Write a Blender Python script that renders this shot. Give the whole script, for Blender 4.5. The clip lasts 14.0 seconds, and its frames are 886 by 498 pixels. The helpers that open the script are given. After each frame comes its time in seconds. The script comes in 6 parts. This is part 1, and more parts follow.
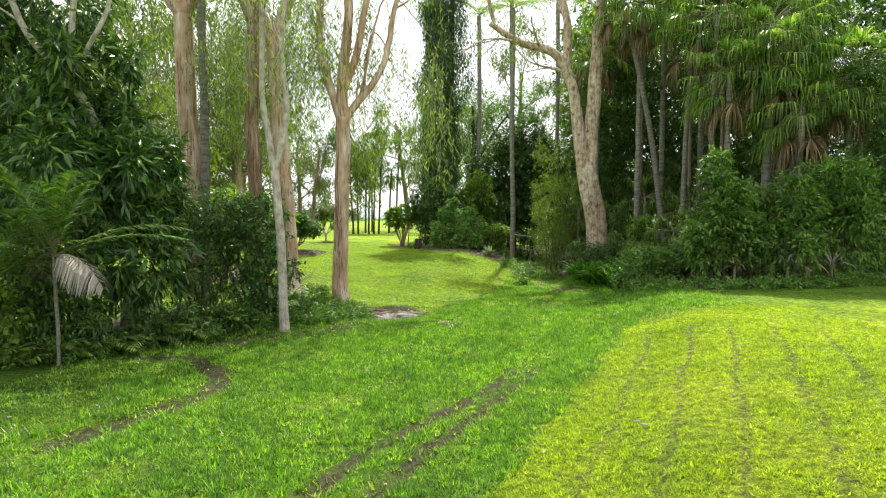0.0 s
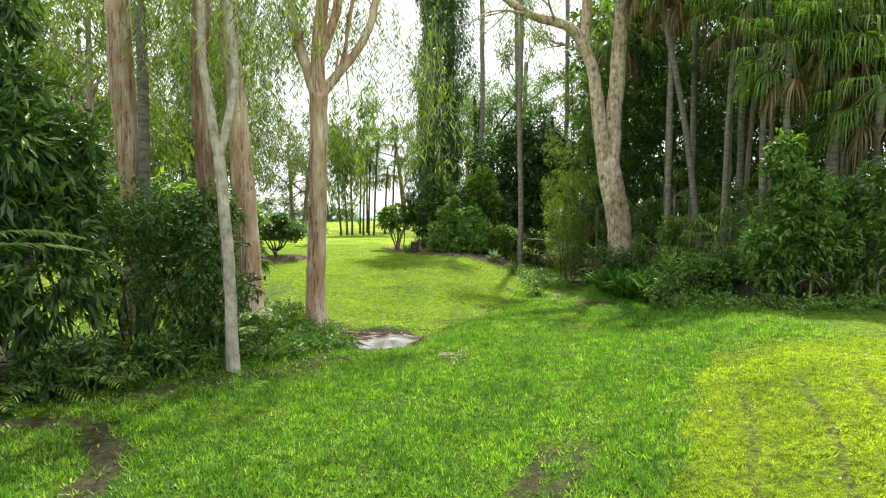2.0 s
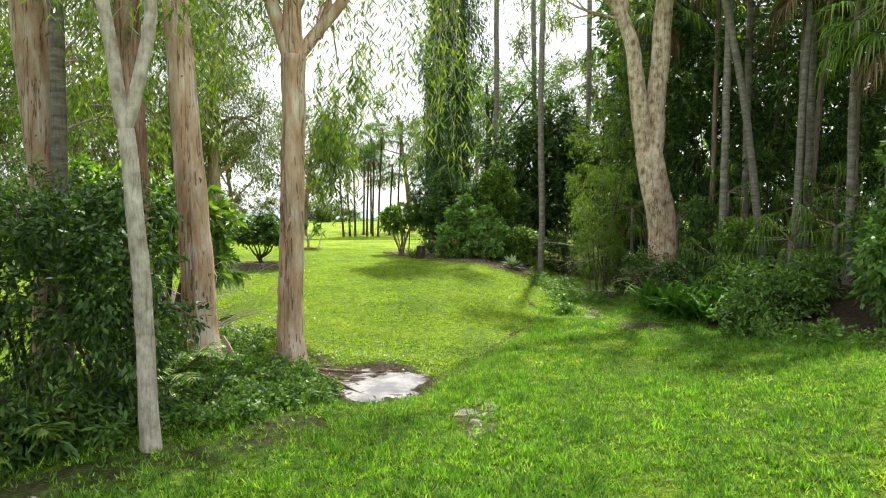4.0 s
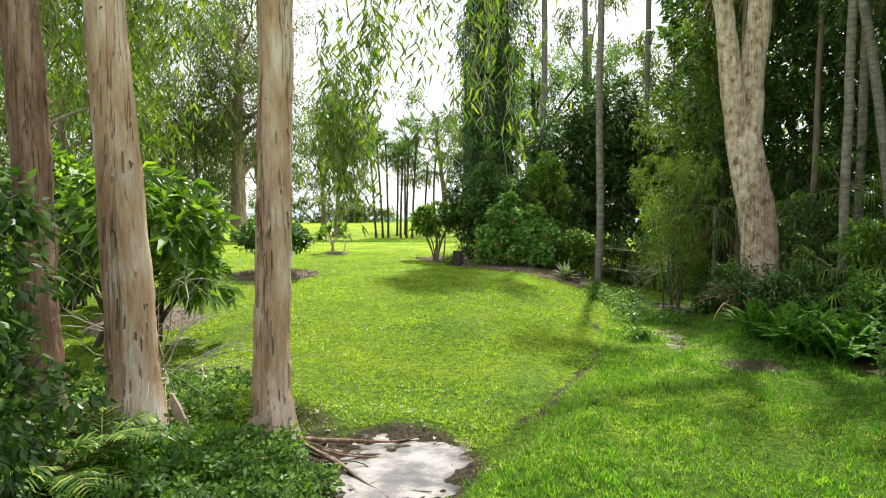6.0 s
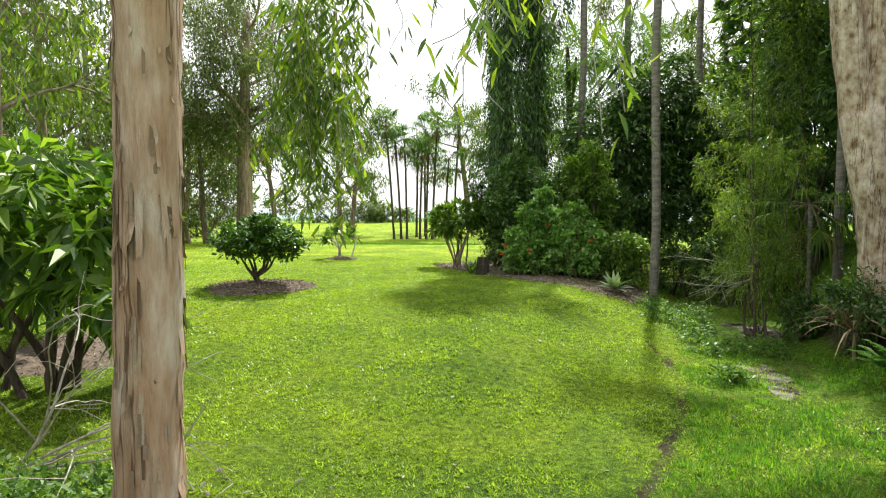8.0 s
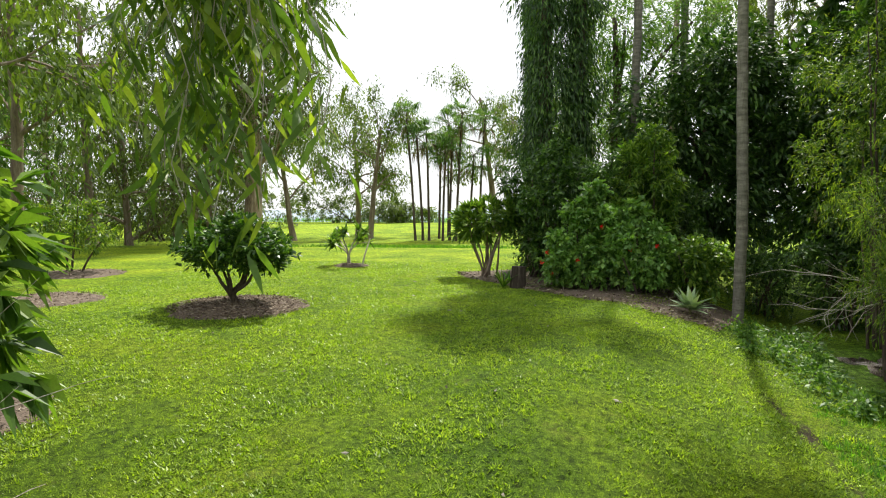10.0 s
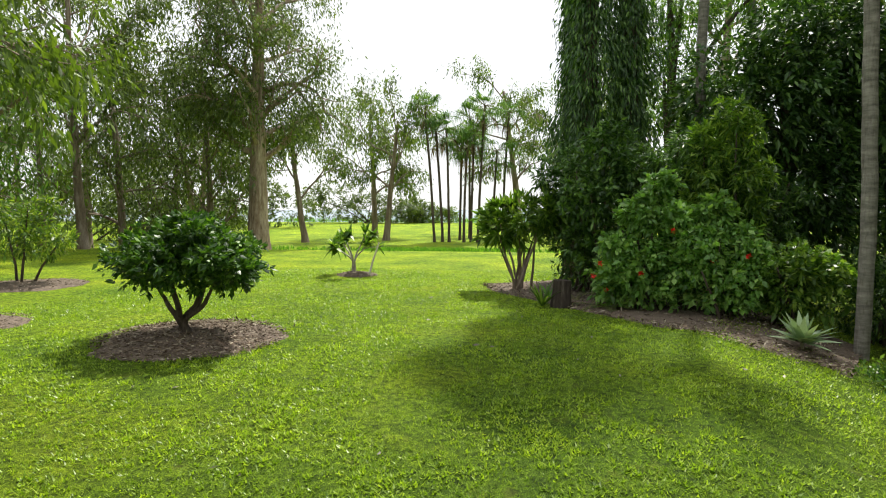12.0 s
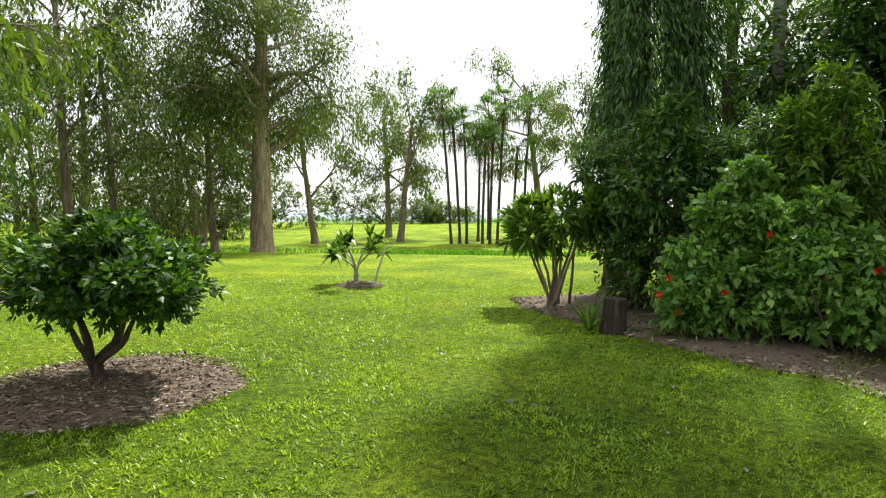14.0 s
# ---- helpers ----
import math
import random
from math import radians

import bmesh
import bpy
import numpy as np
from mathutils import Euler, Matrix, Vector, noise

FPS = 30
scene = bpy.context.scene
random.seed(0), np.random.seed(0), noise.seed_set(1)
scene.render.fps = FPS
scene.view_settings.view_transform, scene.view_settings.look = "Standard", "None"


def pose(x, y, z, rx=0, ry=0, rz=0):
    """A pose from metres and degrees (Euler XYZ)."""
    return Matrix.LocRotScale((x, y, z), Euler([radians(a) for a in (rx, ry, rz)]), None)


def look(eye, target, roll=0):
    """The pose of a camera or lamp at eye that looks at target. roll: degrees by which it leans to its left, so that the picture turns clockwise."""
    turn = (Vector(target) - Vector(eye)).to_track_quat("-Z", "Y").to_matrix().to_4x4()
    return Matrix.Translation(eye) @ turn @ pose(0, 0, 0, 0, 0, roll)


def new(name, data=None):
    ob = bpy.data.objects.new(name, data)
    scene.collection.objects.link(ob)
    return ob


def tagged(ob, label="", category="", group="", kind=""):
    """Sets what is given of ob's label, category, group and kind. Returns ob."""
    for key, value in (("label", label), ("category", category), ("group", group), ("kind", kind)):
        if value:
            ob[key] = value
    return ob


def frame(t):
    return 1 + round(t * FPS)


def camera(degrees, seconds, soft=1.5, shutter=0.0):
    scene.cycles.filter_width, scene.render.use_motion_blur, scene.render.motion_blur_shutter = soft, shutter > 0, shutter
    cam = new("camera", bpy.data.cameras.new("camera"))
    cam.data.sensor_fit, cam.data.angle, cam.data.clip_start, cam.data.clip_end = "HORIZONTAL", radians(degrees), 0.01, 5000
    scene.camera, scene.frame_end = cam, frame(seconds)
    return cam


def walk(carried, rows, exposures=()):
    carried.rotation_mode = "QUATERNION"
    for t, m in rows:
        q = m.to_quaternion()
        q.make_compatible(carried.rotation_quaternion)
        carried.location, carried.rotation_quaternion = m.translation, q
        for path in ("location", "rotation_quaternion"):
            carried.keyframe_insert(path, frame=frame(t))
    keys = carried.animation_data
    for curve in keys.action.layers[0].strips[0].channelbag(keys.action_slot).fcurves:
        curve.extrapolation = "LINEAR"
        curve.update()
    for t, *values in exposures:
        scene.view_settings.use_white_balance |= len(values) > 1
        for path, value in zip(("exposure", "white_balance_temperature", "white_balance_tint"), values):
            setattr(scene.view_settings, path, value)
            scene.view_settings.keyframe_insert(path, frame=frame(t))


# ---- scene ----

# ---------------------------------------------------------------- camera
cam = camera(68.5, 14.0, soft=1.1)
PITCH = -3.53
ROWS = [
    (0.0, 0.000, 0.000, 2.300, 0.00), (0.5, -0.018, 1.021, 2.289, -0.07),
    (1.0, -0.037, 2.128, 2.286, -0.13), (1.5, -0.057, 3.213, 2.282, -0.18),
    (2.0, -0.078, 4.324, 2.278, -0.18), (2.5, -0.106, 5.395, 2.274, -0.20),
    (3.4, -0.180, 7.330, 2.270, 0.05), (4.2, -0.260, 9.030, 2.266, 0.50),
    (5.0, -0.340, 10.730, 2.262, 1.26), (5.5, -0.400, 11.774, 2.255, 2.39),
    (6.0, -0.463, 12.863, 2.251, 3.55), (6.5, -0.522, 13.935, 2.236, 3.94),
    (7.0, -0.584, 15.043, 2.225, 4.47), (7.5, -0.658, 16.126, 2.206, 4.96),
    (8.0, -0.758, 17.224, 2.197, 5.47), (10.5, -1.426, 22.662, 2.139, 8.26),
    (11.0, -1.580, 23.707, 2.128, 9.01), (11.5, -1.734, 24.696, 2.117, 9.29),
    (12.0, -1.888, 25.648, 2.110, 9.31), (12.5, -2.040, 26.526, 2.104, 9.31),
    (13.0, -2.191, 27.387, 2.097, 9.31), (13.5, -2.337, 28.190, 2.084, 9.89),
    (14.0, -2.481, 29.000, 2.071, 10.79),
]
walk(cam, [(t, pose(x, y, z, 90 + PITCH, 0, yaw)) for t, x, y, z, yaw in ROWS],
     exposures=[(0.0, 1.14), (6.5, 1.16), (8.0, 1.12), (11.0, 0.74), (14.0, 0.88)])

# ---------------------------------------------------------------- light
SUN_DIR = Vector((0.124, 0.56, 0.82)).normalized()
SUN_ELEV = math.asin(SUN_DIR.z)
SUN_ROT = math.atan2(SUN_DIR.x, SUN_DIR.y)
world = bpy.data.worlds.new("sky")
scene.world = world
world.use_nodes = True
wn, wl = world.node_tree.nodes, world.node_tree.links
wn.clear()
w_out = wn.new("ShaderNodeOutputWorld")
w_bg = wn.new("ShaderNodeBackground")
w_sky = wn.new("ShaderNodeTexSky")
w_sky.sky_type = "NISHITA"
w_sky.sun_disc = False
w_sky.sun_elevation, w_sky.sun_rotation = SUN_ELEV, SUN_ROT
w_co = wn.new("ShaderNodeTexCoord")
w_noise = wn.new("ShaderNodeTexNoise")
w_noise.inputs["Scale"].default_value = 2.2
w_noise.inputs["Detail"].default_value = 5.0
w_ramp = wn.new("ShaderNodeValToRGB")
w_ramp.color_ramp.elements[0].position, w_ramp.color_ramp.elements[0].color = 0.30, (8.5, 8.6, 8.8, 1)
w_ramp.color_ramp.elements[1].position, w_ramp.color_ramp.elements[1].color = 0.65, (10.3, 10.3, 10.2, 1)
w_mix = wn.new("ShaderNodeMix")
w_mix.data_type = "RGBA"
w_mix.inputs[0].default_value = 0.88
wl.new(w_co.outputs["Generated"], w_noise.inputs["Vector"])
wl.new(w_noise.outputs["Fac"], w_ramp.inputs["Fac"])
wl.new(w_sky.outputs["Color"], w_mix.inputs[6])
wl.new(w_ramp.outputs["Color"], w_mix.inputs[7])
wl.new(w_mix.outputs[2], w_bg.inputs["Color"])
w_bg.inputs["Strength"].default_value = 0.078
wl.new(w_bg.outputs["Background"], w_out.inputs["Surface"])

sun_data = bpy.data.lights.new("sun", "SUN")
sun_data.energy, sun_data.angle, sun_data.color = 4.1, radians(1.8), (1.0, 0.95, 0.86)
sun = new("sun", sun_data)
sun.matrix_world = look(SUN_DIR * 60, (0, 0, 0))

# ---------------------------------------------------------------- materials
def mat_base(name):
    m = bpy.data.materials.new(name)
    m.use_nodes = True
    n = m.node_tree.nodes
    return m, n, m.node_tree.links, n["Principled BSDF"]


def ramp(n, stops):
    r = n.new("ShaderNodeValToRGB")
    e = r.color_ramp.elements
    while len(e) < len(stops):
        e.new(0.5)
    for k, (p, c) in zip(e, stops):
        k.position, k.color = p, (*c, 1)
    return r


def noise_tex(n, l, scale, detail=4.0, stretch=(1, 1, 1), rough=0.55):
    co = n.new("ShaderNodeTexCoord")
    mp = n.new("ShaderNodeMapping")
    mp.inputs["Scale"].default_value = stretch
    t = n.new("ShaderNodeTexNoise")
    t.inputs["Scale"].default_value, t.inputs["Detail"].default_value, t.inputs["Roughness"].default_value = scale, detail, rough
    l.new(co.outputs["Object"], mp.inputs["Vector"])
    l.new(mp.outputs["Vector"], t.inputs["Vector"])
    return t


def mixc(n, l, fac, a, b, mode="MIX"):
    x = n.new("ShaderNodeMix")
    x.data_type, x.blend_type = "RGBA", mode
    for sock, v in ((x.inputs[0], fac), (x.inputs[6], a), (x.inputs[7], b)):
        if isinstance(v, (int, float)):
            sock.default_value = v
        elif isinstance(v, tuple):
            sock.default_value = (*v, 1)
        else:
            l.new(v, sock)
    return x.outputs[2]


def bump(n, l, bsdf, height, strength=0.5, dist=0.02):
    b = n.new("ShaderNodeBump")
    b.inputs["Strength"].default_value, b.inputs["Distance"].default_value = strength, dist
    l.new(height, b.inputs["Height"])
    l.new(b.outputs["Normal"], bsdf.inputs["Normal"])


def leaf_material(name, dark, mid, light, rough=0.45, trans=0.35, spec=0.4, glow=(1.25, 1.35, 0.45), lo=0.0, hi=1.0):
    m, n, l, b = mat_base(name)
    geo = n.new("ShaderNodeNewGeometry")
    r = ramp(n, [(lo, dark), (lo + 0.55 * (hi - lo), mid), (hi, light)])
    l.new(geo.outputs["Random Per Island"], r.inputs["Fac"])
    t = noise_tex(n, l, 0.55, 3.0)
    r2 = ramp(n, [(0.3, (0.72, 0.74, 0.70)), (0.7, (1.2, 1.2, 1.1))])
    l.new(t.outputs["Fac"], r2.inputs["Fac"])
    col = mixc(n, l, 1.0, r.outputs["Color"], r2.outputs["Color"], "MULTIPLY")
    fine = noise_tex(n, l, 45.0, 2.0)
    r3 = ramp(n, [(0.3, (0.88, 0.88, 0.88)), (0.7, (1.1, 1.1, 1.1))])
    l.new(fine.outputs["Fac"], r3.inputs["Fac"])
    col = mixc(n, l, 1.0, col, r3.outputs["Color"], "MULTIPLY")
    l.new(col, b.inputs["Base Color"])
    b.inputs["Roughness"].default_value = rough
    b.inputs["Specular IOR Level"].default_value = spec
    tr = n.new("ShaderNodeBsdfTranslucent")
    tc = mixc(n, l, 1.0, col, glow, "MULTIPLY")
    l.new(tc, tr.inputs["Color"])
    mx = n.new("ShaderNodeMixShader")
    mx.inputs[0].default_value = trans
    l.new(b.outputs["BSDF"], mx.inputs[1])
    l.new(tr.outputs["BSDF"], mx.inputs[2])
    l.new(mx.outputs["Shader"], n["Material Output"].inputs["Surface"])
    return m


def bark_material(name, stops, scale=3.0, stretch=(2.2, 2.2, 0.35), rough=0.85, depth=0.03, fine_scale=16.0, crack=0.0, fine=0.85):
    m, n, l, b = mat_base(name)
    t = noise_tex(n, l, scale, 6.0, stretch, 0.62)
    r = ramp(n, stops)
    l.new(t.outputs["Fac"], r.inputs["Fac"])
    f = noise_tex(n, l, fine_scale, 5.0, (1.6, 1.6, 0.3), 0.7)
    r2 = ramp(n, [(0.3, (0.55, 0.5, 0.46)), (0.5, (1.0, 1.0, 1.0)), (0.75, (1.2, 1.18, 1.12))])
    l.new(f.outputs["Fac"], r2.inputs["Fac"])
    col = mixc(n, l, fine, r.outputs["Color"], r2.outputs["Color"], "MULTIPLY")
    if crack:
        k = noise_tex(n, l, crack, 4.0, (2.0, 2.0, 0.09), 0.6)
        r4 = ramp(n, [(0.0, (1, 1, 1)), (0.425, (1, 1, 1)), (0.455, (0.22, 0.16, 0.12)), (0.468, (1, 1, 1))])
        l.new(k.outputs["Fac"], r4.inputs["Fac"])
        col = mixc(n, l, 0.9, col, r4.outputs["Color"], "MULTIPLY")
        big = noise_tex(n, l, 0.9, 3.0, (1, 1, 0.5))
        r5 = ramp(n, [(0.35, (0.78, 0.72, 0.66)), (0.65, (1.15, 1.15, 1.15))])
        l.new(big.outputs["Fac"], r5.inputs["Fac"])
        col = mixc(n, l, 1.0, col, r5.outputs["Color"], "MULTIPLY")
    l.new(col, b.inputs["Base Color"])
    b.inputs["Roughness"].default_value = rough
    b.inputs["Specular IOR Level"].default_value = 0.2
    bump(n, l, b, f.outputs["Fac"], 0.9, depth)
    return m


LEAF_DARK = leaf_material("leaf_dark_glossy", (0.020, 0.055, 0.012), (0.052, 0.125, 0.022), (0.15, 0.27, 0.042), 0.43, 0.28, 0.5)
LEAF_DENSE = leaf_material("leaf_dense_dark", (0.017, 0.048, 0.012), (0.042, 0.106, 0.021), (0.13, 0.235, 0.042), 0.46, 0.22, 0.45)
LEAF_LANCE = leaf_material("leaf_lance", (0.020, 0.056, 0.016), (0.060, 0.145, 0.034), (0.21, 0.33, 0.070), 0.35, 0.25, 0.55)
LEAF_MID = leaf_material("leaf_mid_green", (0.046, 0.112, 0.024), (0.100, 0.205, 0.040), (0.21, 0.34, 0.075), 0.46, 0.4, 0.35)
LEAF_BRIGHT = leaf_material("leaf_bright_green", (0.045, 0.105, 0.018), (0.110, 0.215, 0.030), (0.27, 0.39, 0.065), 0.42, 0.42)
LEAF_HIB = leaf_material("leaf_hibiscus", (0.085, 0.19, 0.048), (0.18, 0.35, 0.082), (0.33, 0.51, 0.14), 0.38, 0.42, 0.5)
LEAF_WEEP = leaf_material("leaf_weeping", (0.060, 0.115, 0.026), (0.12, 0.21, 0.035), (0.30, 0.38, 0.05), 0.42, 0.48)
LEAF_GREY = leaf_material("leaf_grey_green", (0.055, 0.090, 0.026), (0.105, 0.150, 0.040), (0.18, 0.24, 0.060), 0.5, 0.35)
LEAF_FAR = leaf_material("leaf_far_green", (0.060, 0.100, 0.020), (0.105, 0.160, 0.030), (0.18, 0.25, 0.045), 0.55, 0.42)
LEAF_PALM = leaf_material("leaf_fan_palm", (0.050, 0.125, 0.024), (0.125, 0.235, 0.045), (0.34, 0.44, 0.09), 0.42, 0.45, 0.35)
LEAF_FERN = leaf_material("leaf_fern", (0.06, 0.18, 0.02), (0.11, 0.28, 0.03), (0.19, 0.40, 0.05), 0.5, 0.42)
LEAF_DEAD = leaf_material("leaf_dead", (0.10, 0.065, 0.035), (0.20, 0.14, 0.085), (0.34, 0.27, 0.18), 0.8, 0.15, 0.2, (1, 0.9, 0.7))
LEAF_GREYDEAD = leaf_material("leaf_dead_grey", (0.16, 0.14, 0.12), (0.28, 0.26, 0.23), (0.42, 0.39, 0.35), 0.8, 0.1, 0.2, (1, 1, 1))
LEAF_SILVER = leaf_material("leaf_silver_rosette", (0.20, 0.30, 0.17), (0.34, 0.46, 0.28), (0.50, 0.60, 0.42), 0.45, 0.2)
PETAL_RED = leaf_material("petal_red", (0.55, 0.02, 0.015), (0.7, 0.03, 0.02), (0.8, 0.06, 0.03), 0.5, 0.3, 0.3, (1, 0.4, 0.3))
def grass_material(name, dark, mid, light, patch=7.0, lo=0.5, hi=1.5):
    """Grass blades that vary blade by blade, tuft by tuft and over metres."""
    m, n, l, b = mat_base(name)
    geo = n.new("ShaderNodeNewGeometry")
    r = ramp(n, [(0.0, dark), (0.5, mid), (1.0, light)])
    l.new(geo.outputs["Random Per Island"], r.inputs["Fac"])
    col = r.outputs["Color"]
    for scale, a, c, e in ((patch, lo, hi, 0.16), (0.8, 0.78, 1.2, 0.2)):
        t = noise_tex(n, l, scale, 3.0)
        k = ramp(n, [(0.5 - e, (a * 0.92, a, a * 1.1)), (0.5 + e, (c * 1.05, c, c * 0.9))])
        l.new(t.outputs["Fac"], k.inputs["Fac"])
        col = mixc(n, l, 1.0, col, k.outputs["Color"], "MULTIPLY")
    l.new(col, b.inputs["Base Color"])
    b.inputs["Roughness"].default_value = 0.38
    b.inputs["Specular IOR Level"].default_value = 0.4
    tr = n.new("ShaderNodeBsdfTranslucent")
    l.new(mixc(n, l, 1.0, col, (1.25, 1.3, 0.5), "MULTIPLY"), tr.inputs["Color"])
    mx = n.new("ShaderNodeMixShader")
    mx.inputs[0].default_value = 0.48
    l.new(b.outputs["BSDF"], mx.inputs[1])
    l.new(tr.outputs["BSDF"], mx.inputs[2])
    l.new(mx.outputs["Shader"], n["Material Output"].inputs["Surface"])
    return m


GRASS_BLADE = grass_material("grass_blade", (0.125, 0.225, 0.014), (0.255, 0.390, 0.030), (0.39, 0.52, 0.065), 7.0, 0.74, 1.2)
GRASS_FRONT = grass_material("grass_front", (0.040, 0.120, 0.012), (0.150, 0.320, 0.024), (0.36, 0.52, 0.075), 5.0, 0.55, 1.36)
GRASS_MOWN = grass_material("grass_mown", (0.16, 0.25, 0.008), (0.28, 0.40, 0.014), (0.46, 0.57, 0.040), 9.0, 0.68, 1.28)
GRASS_LUSH = grass_material("grass_lush", (0.040, 0.135, 0.012), (0.095, 0.255, 0.020), (0.21, 0.40, 0.045), 5.0, 0.6, 1.35)

BARK_PAPER = bark_material("paperbark", [(0.30, (0.20, 0.12, 0.075)), (0.40, (0.41, 0.275, 0.18)), (0.53, (0.50, 0.385, 0.295)), (0.66, (0.62, 0.56, 0.495))], 2.6, (1.7, 1.7, 0.4), depth=0.03, crack=2.2, fine=0.4)
PEEL = leaf_material("peeling_bark", (0.12, 0.078, 0.052), (0.28, 0.205, 0.15), (0.43, 0.35, 0.28), 0.9, 0.0, 0.15)
BARK_ROUGH = bark_material("paperbark_flaky", [(0.32, (0.20, 0.13, 0.085)), (0.44, (0.44, 0.345, 0.255)), (0.56, (0.60, 0.52, 0.43)), (0.7, (0.72, 0.67, 0.60))], 4.2, (1.3, 1.3, 0.9), 0.9, 0.10, 6.0, 3.0, 0.5)
BARK_RIVER = bark_material("river_gum_bark", [(0.3, (0.16, 0.115, 0.085)), (0.5, (0.30, 0.235, 0.19)), (0.7, (0.46, 0.40, 0.34))], crack=2.0)
BARK_DARKPAPER = bark_material("paperbark_weathered", [(0.3, (0.12, 0.075, 0.05)), (0.5, (0.24, 0.16, 0.11)), (0.72, (0.38, 0.32, 0.26))], crack=3.0)
BARK_PALE = bark_material("pale_bark", [(0.3, (0.22, 0.19, 0.16)), (0.48, (0.38, 0.35, 0.30)), (0.7, (0.55, 0.52, 0.46))], 6.0, (1, 1, 0.8), 0.85, 0.03, 16.0)
BARK_PALM = bark_material("palm_trunk", [(0.3, (0.10, 0.095, 0.08)), (0.5, (0.18, 0.17, 0.145)), (0.72, (0.29, 0.275, 0.24))], 5.0, (0.6, 0.6, 2.5), 0.85, 0.015, 14.0)
BARK_DARK = bark_material("dark_branch", [(0.3, (0.045, 0.035, 0.028)), (0.55, (0.09, 0.07, 0.055)), (0.75, (0.16, 0.13, 0.10))])
BARK_GUM = bark_material("gum_bark", [(0.3, (0.11, 0.08, 0.06)), (0.5, (0.20, 0.155, 0.12)), (0.72, (0.34, 0.29, 0.24))], 2.0)
STEM_GREEN = bark_material("stem", [(0.3, (0.12, 0.11, 0.05)), (0.6, (0.20, 0.19, 0.10)), (0.8, (0.28, 0.25, 0.16))])
STUMP_WOOD = bark_material("stump_wood", [(0.3, (0.025, 0.02, 0.016)), (0.55, (0.06, 0.048, 0.038)), (0.75, (0.14, 0.12, 0.10))], 5.0, (3, 3, 0.25), 0.9, 0.04)
STAKE_WOOD = bark_material("stake_wood", [(0.3, (0.42, 0.38, 0.32)), (0.7, (0.62, 0.58, 0.52))], 4.0)


def ground_material():
    m, n, l, b = mat_base("lawn_soil")
    a = noise_tex(n, l, 0.35, 5.0)
    g1 = ramp(n, [(0.32, (0.062, 0.140, 0.010)), (0.5, (0.100, 0.195, 0.013)), (0.68, (0.155, 0.255, 0.017))])
    l.new(a.outputs["Fac"], g1.inputs["Fac"])
    c = noise_tex(n, l, 9.0, 8.0, (1, 1, 1), 0.75)
    g2 = ramp(n, [(0.36, (0.25, 0.28, 0.25)), (0.5, (0.9, 0.92, 0.8)), (0.64, (1.7, 1.6, 1.3))])
    l.new(c.outputs["Fac"], g2.inputs["Fac"])
    grass = mixc(n, l, 1.0, g1.outputs["Color"], g2.outputs["Color"], "MULTIPLY")
    f = noise_tex(n, l, 60.0, 5.0, (1, 1, 1), 0.8)
    g3 = ramp(n, [(0.38, (0.30, 0.33, 0.28)), (0.5, (1.0, 1.0, 0.9)), (0.62, (2.1, 1.95, 1.5))])
    l.new(f.outputs["Fac"], g3.inputs["Fac"])
    grass = mixc(n, l, 1.0, grass, g3.outputs["Color"], "MULTIPLY")
    dry = noise_tex(n, l, 1.7, 6.0, (1, 1, 1), 0.7)
    dm = ramp(n, [(0.58, (0, 0, 0)), (0.75, (0.5, 0.5, 0.5))])
    l.new(dry.outputs["Fac"], dm.inputs["Fac"])
    grass = mixc(n, l, dm.outputs["Color"], grass, (0.20, 0.24, 0.045))
    att = n.new("ShaderNodeAttribute")
    att.attribute_name = "cover"
    sep = n.new("ShaderNodeSeparateColor")
    l.new(att.outputs["Color"], sep.inputs["Color"])
    grass = mixc(n, l, sep.outputs["Green"], grass, mixc(n, l, 1.0, grass, (1.95, 1.5, 0.8), "MULTIPLY"))
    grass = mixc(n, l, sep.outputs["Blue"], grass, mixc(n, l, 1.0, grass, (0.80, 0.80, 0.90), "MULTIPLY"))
    s = noise_tex(n, l, 14.0, 8.0, (1, 1, 1), 0.7)
    soil = ramp(n, [(0.3, (0.020, 0.016, 0.009)), (0.5, (0.055, 0.044, 0.026)), (0.72, (0.15, 0.125, 0.08))])
    l.new(s.outputs["Fac"], soil.inputs["Fac"])
    e = noise_tex(n, l, 11.0, 8.0, (1, 1, 1), 0.85)
    ad = n.new("ShaderNodeMath")
    ad.operation = "MULTIPLY_ADD"
    l.new(e.outputs["Fac"], ad.inputs[0])
    ad.inputs[1].default_value = 1.5
    l.new(sep.outputs["Red"], ad.inputs[2])
    em = ramp(n, [(0.44, (0, 0, 0)), (0.74, (1, 1, 1))])
    sub = n.new("ShaderNodeMath")
    sub.operation = "SUBTRACT"
    l.new(ad.outputs[0], sub.inputs[0])
    sub.inputs[1].default_value = 0.70
    l.new(sub.outputs[0], em.inputs["Fac"])
    gate = n.new("ShaderNodeMath")
    gate.operation = "GREATER_THAN"
    gate.inputs[1].default_value = 0.02
    l.new(sep.outputs["Red"], gate.inputs[0])
    fac = n.new("ShaderNodeMath")
    fac.operation = "MULTIPLY"
    l.new(em.outputs["Color"], fac.inputs[0])
    l.new(gate.outputs[0], fac.inputs[1])
    l.new(mixc(n, l, fac.outputs[0], grass, soil.outputs["Color"]), b.inputs["Base Color"])
    b.inputs["Roughness"].default_value = 0.9
    b.inputs["Specular IOR Level"].default_value = 0.15
    bump(n, l, b, f.outputs["Fac"], 1.0, 0.05)
    return m


